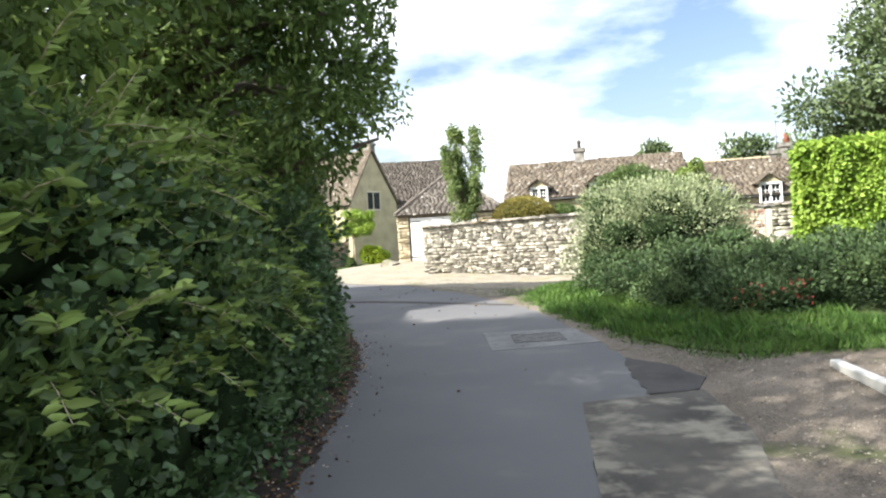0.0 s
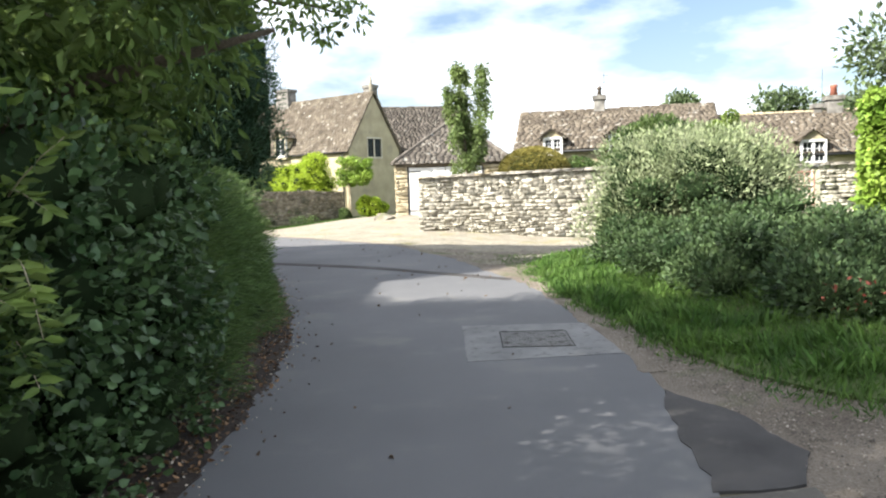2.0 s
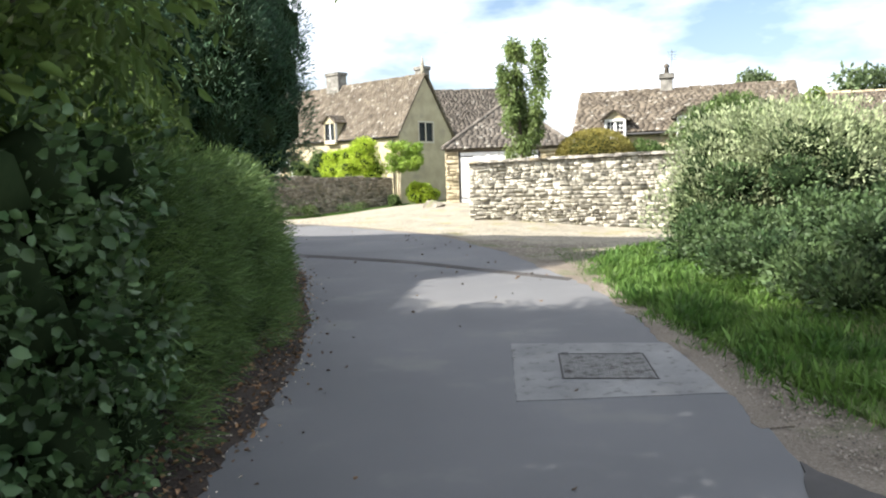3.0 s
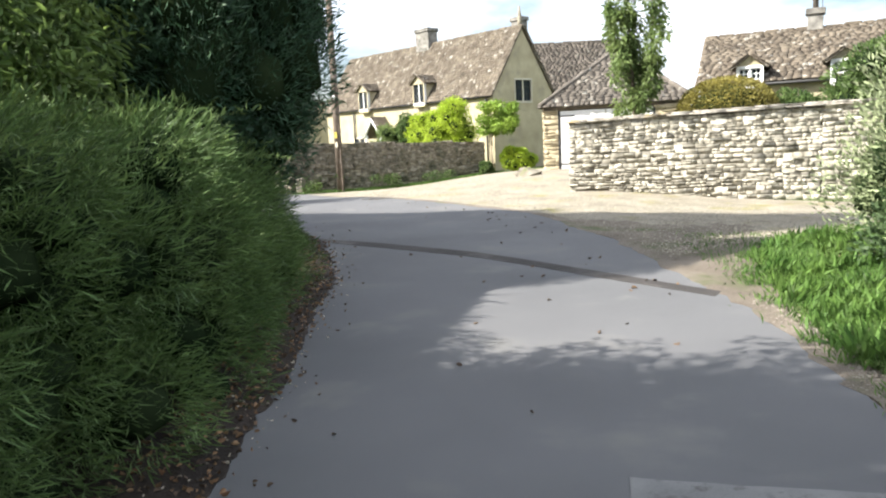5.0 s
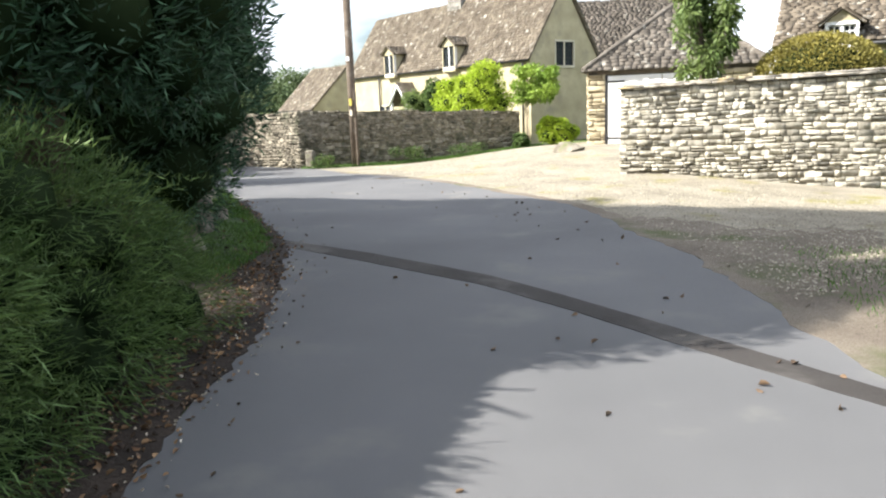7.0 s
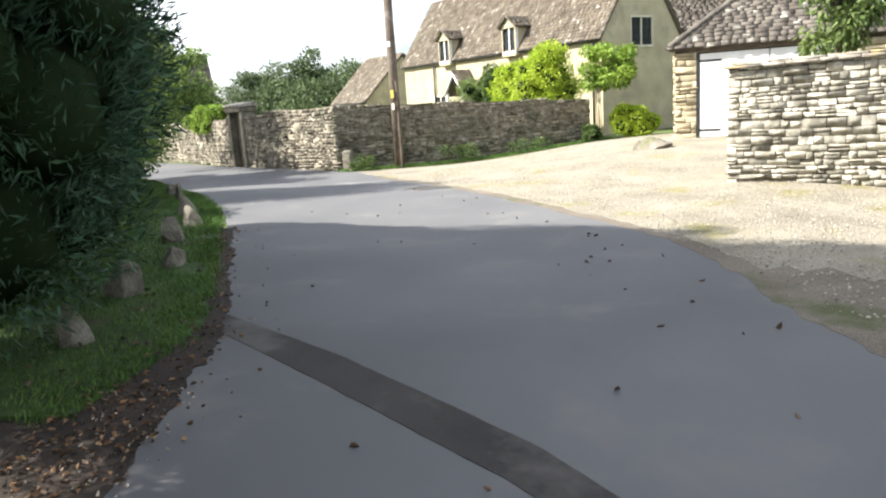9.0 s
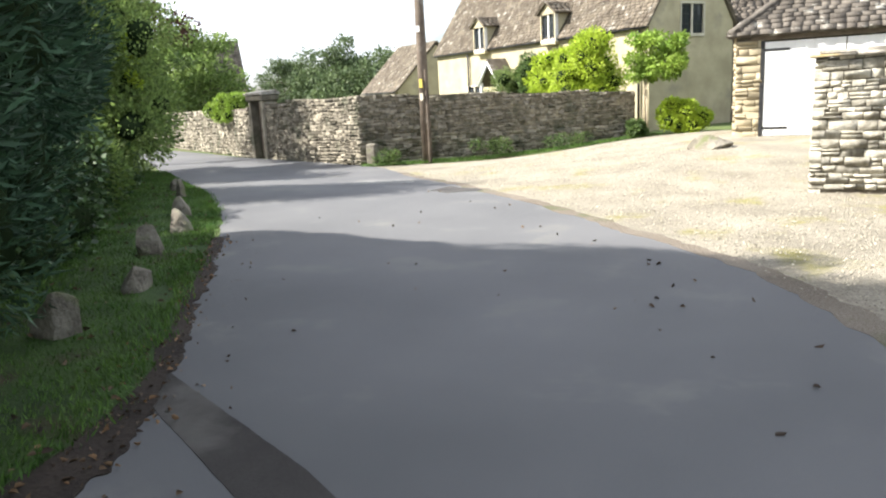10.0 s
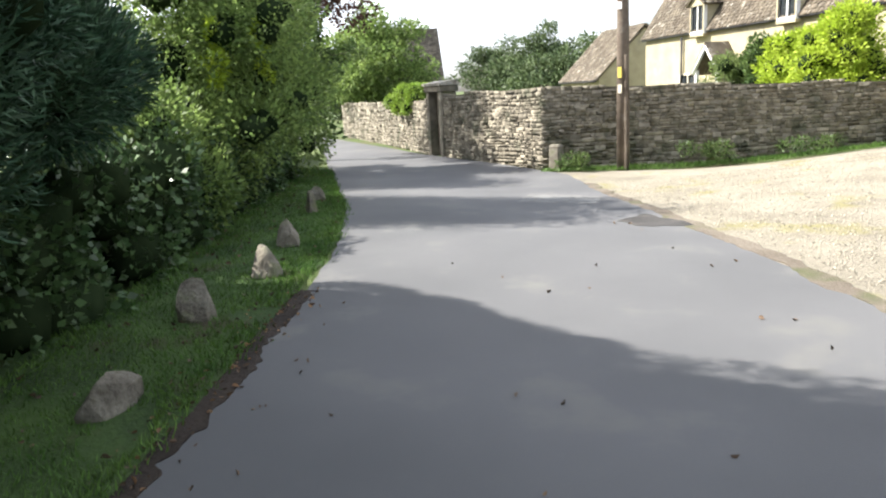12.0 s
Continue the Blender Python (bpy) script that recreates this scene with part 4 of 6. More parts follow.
cottage_b = cottage("cottage", "low stone cottage with a red chimney pot", (10.6, 29.6), (0.985, -0.17), 5.6, 4.6, 2.45, 4.12, 0.0, M_RENDER, M_SLATE, 61,
                    front=[(3.2, 0.8, 0.9, 1.0, 2)], casement=M_WHITE, ridge_mat=M_RIDGE,
                    dormers=[(0.75, 2.05, 0.65, 0.75, 2, "white"), (2.93, 2.05, 0.8, 0.8, 2, "white")], chimneys=[(4.75, 2.3, 4.8, 0.6, 0.55, "red"), (4.1, 2.3, 4.5, 0.3, 0.4, "pale")])
barn = cottage("barn", "low stone barn with a stone-slate roof", (-27.4, 55.8), HX, 5.0, 5.6, 2.0, 4.75, -0.2, M_RENDER, M_SLATE, 71)
far_house = cottage("far_house", "distant brown-roofed house among trees", (-46.5, 59.0), (0.67, 0.74), 5, 6.5, 2.6, 7.0, -0.3, M_STONE_DIM, M_SLATE_DARK, 81)

porch = root("porch", farmhouse.matrix_basis @ Matrix.Translation((6.35, 0, 0)), "small white-boarded gabled porch on the farmhouse", "porch")
for s in (-1, 1):
    put("bargeboard", tube([(s * 0.85, -1.0, 2.0), (0, -1.0, 3.05)], [0.07, 0.07], 4), M_WHITE, porch, "white bargeboard")
    put("porch_post", boxes((s * 0.7 - 0.06, s * 0.7 + 0.06, -0.98, -0.86, 0, 2.15), bevel=0.01), M_WHITE, porch)
    bm = bmesh.new()
    q = [(s * 0.95, -1.05, 1.95), (s * 0.95, 0.0, 1.95), (0, 0.0, 3.12), (0, -1.05, 3.12)]
    lo = [bm.verts.new(p) for p in q]
    hi = [bm.verts.new((x, y, z + 0.08)) for x, y, z in q]
    bm.faces.new(lo)
    bm.faces.new(hi)
    for i in range(4):
        bm.faces.new((lo[i], lo[(i + 1) % 4], hi[(i + 1) % 4], hi[i]))
    put("porch_roof", bm, M_SLATE, porch)
put("downpipe", tube([(3.2, -0.1, 0), (3.2, -0.1, 3.6)], [0.05, 0.05], 7), M_BLACK, farmhouse, "black downpipe")
put("downpipe", tube([(14.9, -0.1, 0), (14.9, -0.1, 3.6)], [0.05, 0.05], 7), M_BLACK, farmhouse, "black downpipe")

# garage with a hipped roof
GX0, GX1, GY0, GY1, GE, GR = -2.75, 2.2, 31.2, 36.2, 2.5, 4.55
gb = 0.33
garage = root("garage", Matrix.Translation((GX0, GY0, gb)), "stone garage with white doors and hipped stone-slate roof", "garage")
gw, gd, gh = GX1 - GX0, GY1 - GY0, GE - gb
put("wall_front", wall_panel(gw, gh, [(0.55, 3.75, 0.02, 2.08)], 0.35), M_MORTAR, garage)
for nm, mm, ln in (("wall_side", Matrix.Translation((0.35, 0.352, 0)) @ Matrix.Rotation(math.pi / 2, 4, "Z"), gd - 0.352), ("wall_side", Matrix.Translation((gw, 0.352, 0)) @ Matrix.Rotation(math.pi / 2, 4, "Z"), gd - 0.352)):
    put(nm, wall_panel(ln, gh, [], 0.35), M_ASHLAR, garage, "", mm)
put("wall_back", wall_panel(gw - 0.704, gh, [], 0.35), M_ASHLAR, garage, "", Matrix.Translation((0.352, gd - 0.352, 0)))
gst = [s for s in courses(gw, lambda x: 0.0, lambda x: gh, 77, 0.09, 0.2, 0.15, 0.45)]
keep = []
for x, z, ln, h in gst:
    a, b = x - ln / 2, x + ln / 2
    if z - h / 2 > 2.05 or b < 0.56 or a > 3.74:
        keep.append((x, z, ln, h))
    elif a < 0.55:
        keep.append(((a + 0.55) / 2, z, 0.55 - a, h))
    elif b > 3.75:
        keep.append(((b + 3.75) / 2, z, b - 3.75, h))
stone_face(garage, Matrix.Translation((0, 0.0, 0)), keep, M_ASHLAR, depth=0.1, seed=78, single=lambda s: True, cap=200)
stone_face(garage, Matrix.Translation((0.0, gd, 0)) @ Matrix.Rotation(-math.pi / 2, 4, "Z"), courses(gd, lambda x: 0.0, lambda x: gh, 79, 0.09, 0.2, 0.15, 0.45), M_ASHLAR, depth=0.1, seed=79)
for x0, x1 in ((0.58, 2.14), (2.16, 3.72)):
    dr = put("garage_door", boxes((x0 + 0.01, x1 - 0.01, 0.001, 0.03, 0.05, 2.03)), M_WHITE, garage, "white boarded garage door")
    for i in range(8):
        put("board", boxes((x0 + (x1 - x0) * i / 8 + 0.003, x0 + (x1 - x0) * (i + 1) / 8 - 0.003, -0.04, 0.0, 0.03, 2.05), bevel=0.004), M_WHITE, dr)
    for z in (0.2, 1.88):
        hx = x0 if x0 < 1 else x1
        s = 1 if x0 < 1 else -1
        bm = boxes((min(hx, hx + s * 0.5), max(hx, hx + s * 0.5), -0.052, -0.041, z - 0.025, z + 0.025), bevel=0.004)
        put("strap_hinge", bm, M_BLACK, dr, "black strap hinge")
put("lintel", boxes((0.3, 4.0, -0.055, 0.3, 2.082, 2.2), bevel=0.01), M_WOOD, garage, "grey timber lintel")
put("door_post", boxes((0.5, 0.575, -0.06, 0.1, 0, 2.08), bevel=0.006), M_BLACK, garage)
put("door_post", boxes((3.725, 3.8, -0.06, 0.1, 0, 2.08), bevel=0.006), M_BLACK, garage)
apex = Vector((gw / 2, gd / 2, GR - gb))
ov = 0.14
cor = [Vector((-ov, -ov, gh)), Vector((gw + ov, -ov, gh)), Vector((gw + ov, gd + ov, gh)), Vector((-ov, gd + ov, gh))]
for i in range(4):
    a, b = cor[i], cor[(i + 1) % 4]
    u = (b - a).normalized()
    mid = (a + b) / 2
    v = (apex - mid).normalized()
    n = u.cross(v)
    span, slope = (b - a).length, (apex - mid).length
    bm = bmesh.new()
    lo = [bm.verts.new(p) for p in (a, b, apex)]
    hi = [bm.verts.new(p + n * 0.05) for p in (a, b, apex)]
    bm.faces.new(lo)
    bm.faces.new(hi)
    for k in range(3):
        bm.faces.new((lo[k], lo[(k + 1) % 3], hi[(k + 1) % 3], hi[k]))
    rf = put("roof", bm, M_SLATE_GREY, garage)
    roof_tiles(rf, a + n * 0.05, u, v, n, span, slope - 0.05, M_SLATE_GREY, 90 + i, row=0.14, left=lambda t: span / 2 * t / slope, right=lambda t: span - span / 2 * t / slope, single=i in (0,), cap=300)
for i in range(4):
    a = cor[i]
    pts = [a.lerp(apex, t) + Vector((0, 0, 0.07)) for t in np.linspace(0.0, 1.0, 14)]
    put("hip_ridge", tube(pts, [0.09 + 0.02 * (k % 2) for k in range(14)], 6), M_SLATE_GREY, garage, "worn hip stones")

aerial = root("tv_aerial", cottage_a.matrix_basis @ Matrix.Translation((3.55, 2.4, 5.05)), "thin metal television aerial on a chimney", "aerial")
put("mast", tube([(0, 0, -0.45), (0, 0, 1.1)], [0.012, 0.012], 6), M_BLACK, aerial)
for i in range(4):
    put("rod", tube([(-0.18, i * 0.0, 0.7 + i * 0.1), (0.18, 0, 0.7 + i * 0.1)], [0.008, 0.008], 5), M_BLACK, aerial)
aerial_b = root("tv_aerial", cottage_b.matrix_basis @ Matrix.Translation((4.3, 2.3, 4.4)), "thin tall aerial mast on a cottage roof", "aerial")
put("mast", tube([(0, 0, -0.4), (0, 0, 1.5)], [0.012, 0.01], 6), M_BLACK, aerial_b)

# ---- garden walls ----
wall_drive = rubble_wall("wall_1", "sunlit dry-stone garden wall with lichened coping", (-1.32, 24.25), (4.6, 23.9), 1.84, 1.95, M_STONE, 101, thick=0.5, hmin=0.055, hmax=0.165, lmin=0.10, lmax=0.30,
                         single=lambda s: s[0] < 4.3, cap=300, end0=True)
rubble_wall("wall_2", "dry-stone garden wall before the cottages", (4.6, 23.9), (19, 22.4), 1.95, 1.75, M_STONE, 103, thick=0.5, hmin=0.07, hmax=0.17)
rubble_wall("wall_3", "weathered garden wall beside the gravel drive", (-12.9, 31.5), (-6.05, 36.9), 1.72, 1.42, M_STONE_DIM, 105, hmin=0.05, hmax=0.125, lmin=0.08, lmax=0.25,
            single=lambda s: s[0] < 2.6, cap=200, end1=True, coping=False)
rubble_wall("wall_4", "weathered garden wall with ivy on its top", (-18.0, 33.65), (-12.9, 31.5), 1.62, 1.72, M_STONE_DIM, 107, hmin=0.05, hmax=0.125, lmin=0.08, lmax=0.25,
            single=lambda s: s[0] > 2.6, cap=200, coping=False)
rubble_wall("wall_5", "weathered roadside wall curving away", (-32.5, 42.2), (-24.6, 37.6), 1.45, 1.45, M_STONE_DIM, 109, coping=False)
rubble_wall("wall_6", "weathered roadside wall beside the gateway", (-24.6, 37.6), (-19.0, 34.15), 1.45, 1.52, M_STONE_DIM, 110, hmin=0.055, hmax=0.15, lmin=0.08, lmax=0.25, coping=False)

# gateway in the roadside wall
gate = root("gateway", wall_frame((-19.0, 34.12), (-18.0, 33.65), gz(-18.5, 33.9)), "stone gateway with a weathered plank door and stone cap", "gateway")
put("jamb", boxes((0.0, 0.2, -0.06, 0.5, -0.2, 2.0), bevel=0.02), M_STONE_DIM, gate)
put("jamb", boxes((0.95, 1.15, -0.06, 0.5, -0.2, 2.0), bevel=0.02), M_STONE_DIM, gate)
put("lintel", boxes((-0.1, 1.25, -0.1, 0.54, 2.002, 2.2), bevel=0.025), M_STONE_DIM, gate)
bm = bmesh.new()
pr = [(-0.14, 2.203), (0.58, 2.203), (0.58, 2.24), (0.4, 2.36), (-0.14, 2.27)]
e0, e1 = [bm.verts.new((-0.15, y, z)) for y, z in pr], [bm.verts.new((1.3, y, z)) for y, z in pr]
bm.faces.new(e0)
bm.faces.new(e1)
for i in range(5):
    bm.faces.new((e0[i], e0[(i + 1) % 5], e1[(i + 1) % 5], e1[i]))
put("cap", bm, M_COPING, gate, "pitched stone cap")
gdoor = put("gate_door", boxes((0.2, 0.95, 0.3, 0.33, 0.0, 0.04)), M_WOOD, gate, "dark weathered plank door")
for i in range(6):
    put("plank", boxes((0.205 + i * 0.124, 0.325 + i * 0.124, 0.22, 0.26, 0.02, 1.98), bevel=0.006), M_WOOD, gdoor)
put("ring_handle", tube([(0.85, 0.2, 1.0), (0.85, 0.2, 1.12)], [0.015, 0.015], 6), M_BLACK, gdoor)

# telegraph pole
pole = root("telegraph_pole", Matrix.Translation((-10.95, 31.95, gz(-10.95, 31.95))), "tall creosoted wooden telegraph pole by the wall", "pole")
put("shaft", tube([(0, 0, -0.2), (0, 0, 3), (0.02, 0, 9.0)], [0.15, 0.14, 0.11], 12), M_POLE, pole)
put("sign_plate", boxes((-0.05, 0.05, -0.165, -0.155, 2.1, 2.34)), M_YELLOW, pole, "yellow warning plate")
put("sign_plate", boxes((-0.05, 0.05, -0.165, -0.155, 1.75, 1.95)), M_FRAME, pole, "pale number plate")
put("sign_plate", boxes((-0.05, 0.05, -0.162, -0.152, 3.6, 3.75)), M_WHITE, pole, "small white plate")
put("cable_guard", boxes((0.09, 0.15, -0.12, -0.04, -0.1, 2.6), bevel=0.01), M_POLE, pole)

# stone at the wall corner
marker = root("corner_stone", Matrix.Translation((-12.4, 31.35, gz(-12.4, 31.35))), "upright guard stone leaning at the wall corner", "stone")
put("stone_block", boxes((-0.16, 0.16, -0.12, 0.12, -0.1, 0.62), bevel=0.05), M_BOULDER, marker)


# ---- planting: left side ----
def ivy_hedge():
    line = [(-2.59, -7.51), (-2.53, -1.14), (-2.5, 2.62), (-2.6, 5.3)]
    cs, rs = clumps_along(line, 1.9, 1.88, 0.5, 201, 0.32, 0.5)
    return bush("hedge", "dense dark mixed ivy hedge along the lane", "hedge", cs, rs, 130000, L_IVY, 0.057, 0.8, 202, up=0.1, core_shrink=0.6, level=0.66, inner=0.74, outer=1.2, full=True)


def bramble_hedge():
    """The yellow-green shoots that stand out of the hedge."""
    rng = np.random.default_rng(210)
    cs, rs = [], []
    for i in range(70):
        y = rng.uniform(-1.9, 3.0)
        z = rng.uniform(0.75, 2.3)
        cs.append((-1.72 - 0.35 * max(z - 1.2, 0) + rng.normal(0, 0.12), y, z))
        r = rng.uniform(0.16, 0.3)
        rs.append((r, r, r * 0.7))
    return bush("shrub", "leafy yellow-green bramble shoots in the hedge", "shrub", cs, rs, 30000, L_HEDGE, 0.062, 0.45, 211, up=0.2, core_shrink=0.3, inner=0.3, outer=1.25, full=True)


def young_shoots():
    """Arching stems set with pairs of fresh leaves."""
    rng = np.random.default_rng(215)
    r = root("shrub", Matrix.Translation((-1.9, 0.4, 0)), "arching shoots with bright serrated leaves", "shrub")
    stems, pos, axis = bmesh.new(), [], []
    for i in range(150):
        z = rng.uniform(1.0, 2.5)
        b = Vector((-1.62 - 0.35 * max(z - 1.2, 0) + rng.normal(0, 0.1), rng.uniform(-1.0, 3.0), z)) - Vector((-1.9, 0.4, 0))
        d = Vector((rng.uniform(0.2, 0.8), rng.uniform(-0.9, 0.5), rng.uniform(-0.1, 0.9))).normalized()
        ln, sag = rng.uniform(0.3, 0.65), rng.uniform(0.1, 0.3)
        path = [b + d * ln * t - Vector((0, 0, sag * t * t)) for t in (0, 0.33, 0.66, 1.0)]
        piece = tube(path, [0.005, 0.004, 0.003, 0.0015], 4)
        me = bpy.data.meshes.new("piece")
        piece.to_mesh(me)
        piece.free()
        stems.from_mesh(me)
        bpy.data.meshes.remove(me)
        side = d.cross(Vector((0, 0, 1))).normalized()
        for k in range(11):
            t = 0.12 + 0.88 * k / 10
            p = b + d * ln * t - Vector((0, 0, sag * t * t))
            for sg in (-1, 1):
                pos.append(p)
                axis.append(side * sg + d * 0.7 + Vector((0, 0, -0.15)))
    put("stem", stems, M_STAKE, r, "thin pale stems")
    put("foliage", leaf_mesh("foliage", np.array(pos), np.array(axis), 0.088, 0.4, 216, 0.25, 0.2, True), L_YELLOWISH, r)
    return r


def feather_hedge():
    """Dense feathery evergreen that drops towards its far end, with sprays that arch out of it."""
    line = [(-2.75, 5.06), (-3.35, 8.67), (-4.15, 11.16), (-4.75, 12.9)]
    cs, rs = clumps_along(line, 2.2, 1.72, 0.42, 221, 0.3, 0.46, lean=0.42)
    ok = [i for i, c in enumerate(cs) if c[2] + rs[i][2] < 1.95 - 1.0 * smoothstep(10.0, 13.2, c[1])]
    cs, rs = [cs[i] for i in ok], [rs[i] for i in ok]
    hedge = bush("hedge", "feathery evergreen hedge with arching fronds", "hedge", cs, rs, 250000, L_WISP, 0.135, 0.06, 222, up=0.3, inner=0.7, outer=1.2, core_shrink=0.54, level=0.68, spread=0.32, fold=0.1, axis=(0.75, -0.5, 0.05))
    off = np.array(hedge.location)
    tips, tip_axis = shell(np.asarray(cs) - off, rs, 60000, 226, 1.0, 1.16, 0.3)
    tips, tip_axis = keep_outer(tips, tip_axis, np.asarray(cs) - off, rs, 0.97)
    # Paler leaves paint the light caught by the hedge's spray tips.
    put("new_growth", leaf_mesh("new_growth", tips, tip_axis * 0.5 + np.array((0.75, -0.5, 0.15)), 0.075, 0.08, 227, 0.1, 0.3), L_WISPTIP, hedge, "paler green spray tips")
    rng = np.random.default_rng(223)
    pos, axis = [], []
    for i in range(70):
        t = rng.uniform(0, 1)
        x, y = -2.95 - 1.5 * t + rng.normal(0, 0.35), 7.6 + 4.6 * t
        d = Vector((rng.uniform(0.2, 1.0), rng.uniform(-0.4, 0.6), rng.uniform(0.35, 0.8))).normalized()
        ln = rng.uniform(0.4, 0.8)
        base = 1.5 - 0.8 * smoothstep(10.0, 13.2, y)
        for k in range(44):
            s = k / 43
            pos.append(Vector((x, y, base)) + d * ln * s + Vector((0.25 * s * s, 0, -0.28 * s * s)))
            axis.append(d + Vector(rng.normal(0, 0.35, 3)))
    put("frond", leaf_mesh("frond", np.array(pos) - off, np.array(axis), 0.06, 0.16, 224), L_WISPTIP, hedge, "long arching pale fronds")
    return hedge


def conifer(label, x, y, height, radius, n, seed, skirt=0.5):
    """A dense dark conifer: a stem and drooping sprays in overlapping tiers, with a ragged outline."""
    rng = np.random.default_rng(seed)
    r = root("conifer", Matrix.Translation((x, y, gz(x, y))), label, "tree", "conifers beside the lane")
    put("trunk", tube([(0, 0, -0.1), (0, 0, height * 0.5), (0, 0, height * 0.97)], [0.22, 0.14, 0.03], 9), M_BARK, r)
    cs, rs = [], []
    z = skirt + 0.3
    while z < height:
        t = z / height
        rr = radius * (min(1, 0.40 + 1.5 * t) if t < 0.45 else max(0.1, 1.12 - 1.05 * (t - 0.45) / 0.55 * 0.9))
        k = max(int(rr * 7), 3)
        for i in range(k):
            a = 2 * math.pi * (i + rng.uniform(0, 0.8)) / k
            q = rr * rng.uniform(0.62, 0.86)
            c = rng.uniform(0.34, 0.58) * min(1, rr / 1.2 + 0.3)
            cs.append((math.cos(a) * q, math.sin(a) * q, z + rng.normal(0, 0.12)))
            rs.append((c, c, c * 1.2))
        cs.append((0, 0, z))
        rs.append((rr * 0.55, rr * 0.55, 0.5))
        z += 0.42
    pos, out = shell(cs, rs, n, seed + 1, 0.72, 1.12, 0.5)
    pos, out = keep_outer(pos, out, cs, rs, 0.7)
    put("foliage", leaf_mesh("foliage", pos, out, 0.105, 0.17, seed + 2, 0.15, 0.45), L_CONIFER, r)
    tagged(put("inner_growth", core_mesh("inner_growth", cs, rs, 0.68), M_CORE_SHADE, r), kind="stuff")
    return r


def verge_hedge():
    line = [(-7.45, 15.4), (-8.66, 17.01), (-10.1, 18.88), (-12.2, 21.11), (-14.61, 23.49), (-17.41, 26.2), (-20.42, 28.4), (-26, 32.5)]
    cs, rs = clumps_along(line, 1.5, 1.35, 0.55, 231, 0.34, 0.5)
    return bush("hedge", "low ivy hedge behind the grass verge", "hedge", cs, rs, 90000, L_IVY, 0.08, 0.8, 232, up=0.0, inner=0.84, core_shrink=0.8, level=0.7)


def shrub_at(label, x, y, r, h, n, material, size, width, seed, name="shrub", k=26, base=0.1, category="shrub", **more):
    """A loose rounded shrub of clumps."""
    rng = np.random.default_rng(seed)
    cs, rs = [], []
    for i in range(k):
        a, q = rng.uniform(0, 2 * math.pi), math.sqrt(rng.uniform(0, 1))
        z = base + (h - base) * rng.uniform(0.12, 0.9)
        s = math.sqrt(max(0.15, 1 - ((z - base) / (h - base) - 0.4) ** 2 * 2.2))
        c = rng.uniform(0.22, 0.36) * min(r * 1.1, (h - base) * 0.9)
        cs.append((x + math.cos(a) * q * (r - c * 0.6) * s, y + math.sin(a) * q * (r - c * 0.6) * s, gz(x, y) + min(max(z, base + c * 0.6), h - c * 0.8)))
        rs.append((c, c, c * 0.9))
    return bush(name, label, category, cs, rs, n, material, size, width, seed + 1, **more)


ivy_hedge()
bramble_hedge()
young_shoots()
feather_hedge()
tree("broadleaf_tree", "broad dark-leaved tree overhanging the lane", -3.34, 3.99, 7.6, 3.4, L_TREE, 66000, 0.1, 301, 0.2, 0.22, 0.42, 0.62, 14, crown_n=150, droop=0.5, full=True, extra=[(2.5, 0.6, 3.5), (2.3, 1.4, 4.3), (2.2, -0.6, 3.7), (2.4, 0.1, 4.9), (2.2, 2.0, 3.2), (1.9, -1.5, 4.6), (2.35, 3.6, 3.5), (2.1, 4.2, 3.9), (-0.8, 4.3, 2.9), (-1.2, 4.0, 3.3), (-0.5, 3.7, 2.8), (-1.0, 4.7, 2.6), (-0.3, 4.1, 3.2)], group="trees behind the hedge", clear=lambda x, y, z: (x < -1.3 + np.maximum(0, z - 2.3) * 0.7) & (x < -0.6))
tree("broadleaf_tree", "tall dark-leaved tree behind the hedge", -6.11, 5.42, 7.2, 2.1, L_TREE, 60000, 0.11, 311, 0.2, 0.2, 0.5, 0.62, 14, crown_n=130, group="trees behind the hedge", clear=lambda x, y, z: x < -1.6 + np.maximum(0, z - 2.4) * 0.5)
tree("broadleaf_tree", "tall dark-leaved tree behind the hedge", -5.12, -0.19, 8.3, 3.3, L_TREE, 62000, 0.1, 321, 0.22, 0.22, 0.5, 0.7, 14, crown_n=120, group="trees behind the hedge", clear=lambda x, y, z: x < -1.9 + np.maximum(0, z - 2.7) * 0.5)
conifer("tall dense dark green conifer", -6.12, 14.79, 10.1, 2.35, 250000, 331, 0.9)
conifer("tall dense dark green conifer", -8.3, 16.6, 6.4, 1.95, 150000, 338, 1.3)
conifer("tall dense dark green conifer", -9.45, 17.95, 3.7, 1.6, 120000, 341, 1.7)
conifer("tall dense dark green conifer", -4.58, 12.45, 6.6, 1.55, 110000, 346, 1.9)
tree("broadleaf_tree", "low broad-leaved tree behind the feathery hedge", -5.1, 10.4, 4.1, 1.5, L_TREE, 42000, 0.095, 325, 0.12, 0.3, 0.4, 0.45, 12, crown_n=90, droop=0.6, full=True, group="trees behind the hedge", clear=lambda x, y, z: x < -1.3 - 1.0 * z)
verge_hedge()
shrub_at("tall loose shrub with upright leafy shoots", -13.6, 23.0, 2.0, 5.2, 52000, L_LIT, 0.085, 0.5, 351, k=60, core_shrink=0.4, inner=0.45, outer=1.25)
shrub_at("tall green shrub above the far hedge", -17.2, 26.3, 1.8, 4.4, 26000, L_LIT, 0.1, 0.5, 358, k=40, core_shrink=0.4, inner=0.45, outer=1.25)
shrub_at("upright yellow-green shoots above the hedge", -12.6, 22.45, 0.2, 3.1, 900, L_GOLD, 0.09, 0.5, 353, k=14, base=1.9, core_shrink=0.2, inner=0.2)
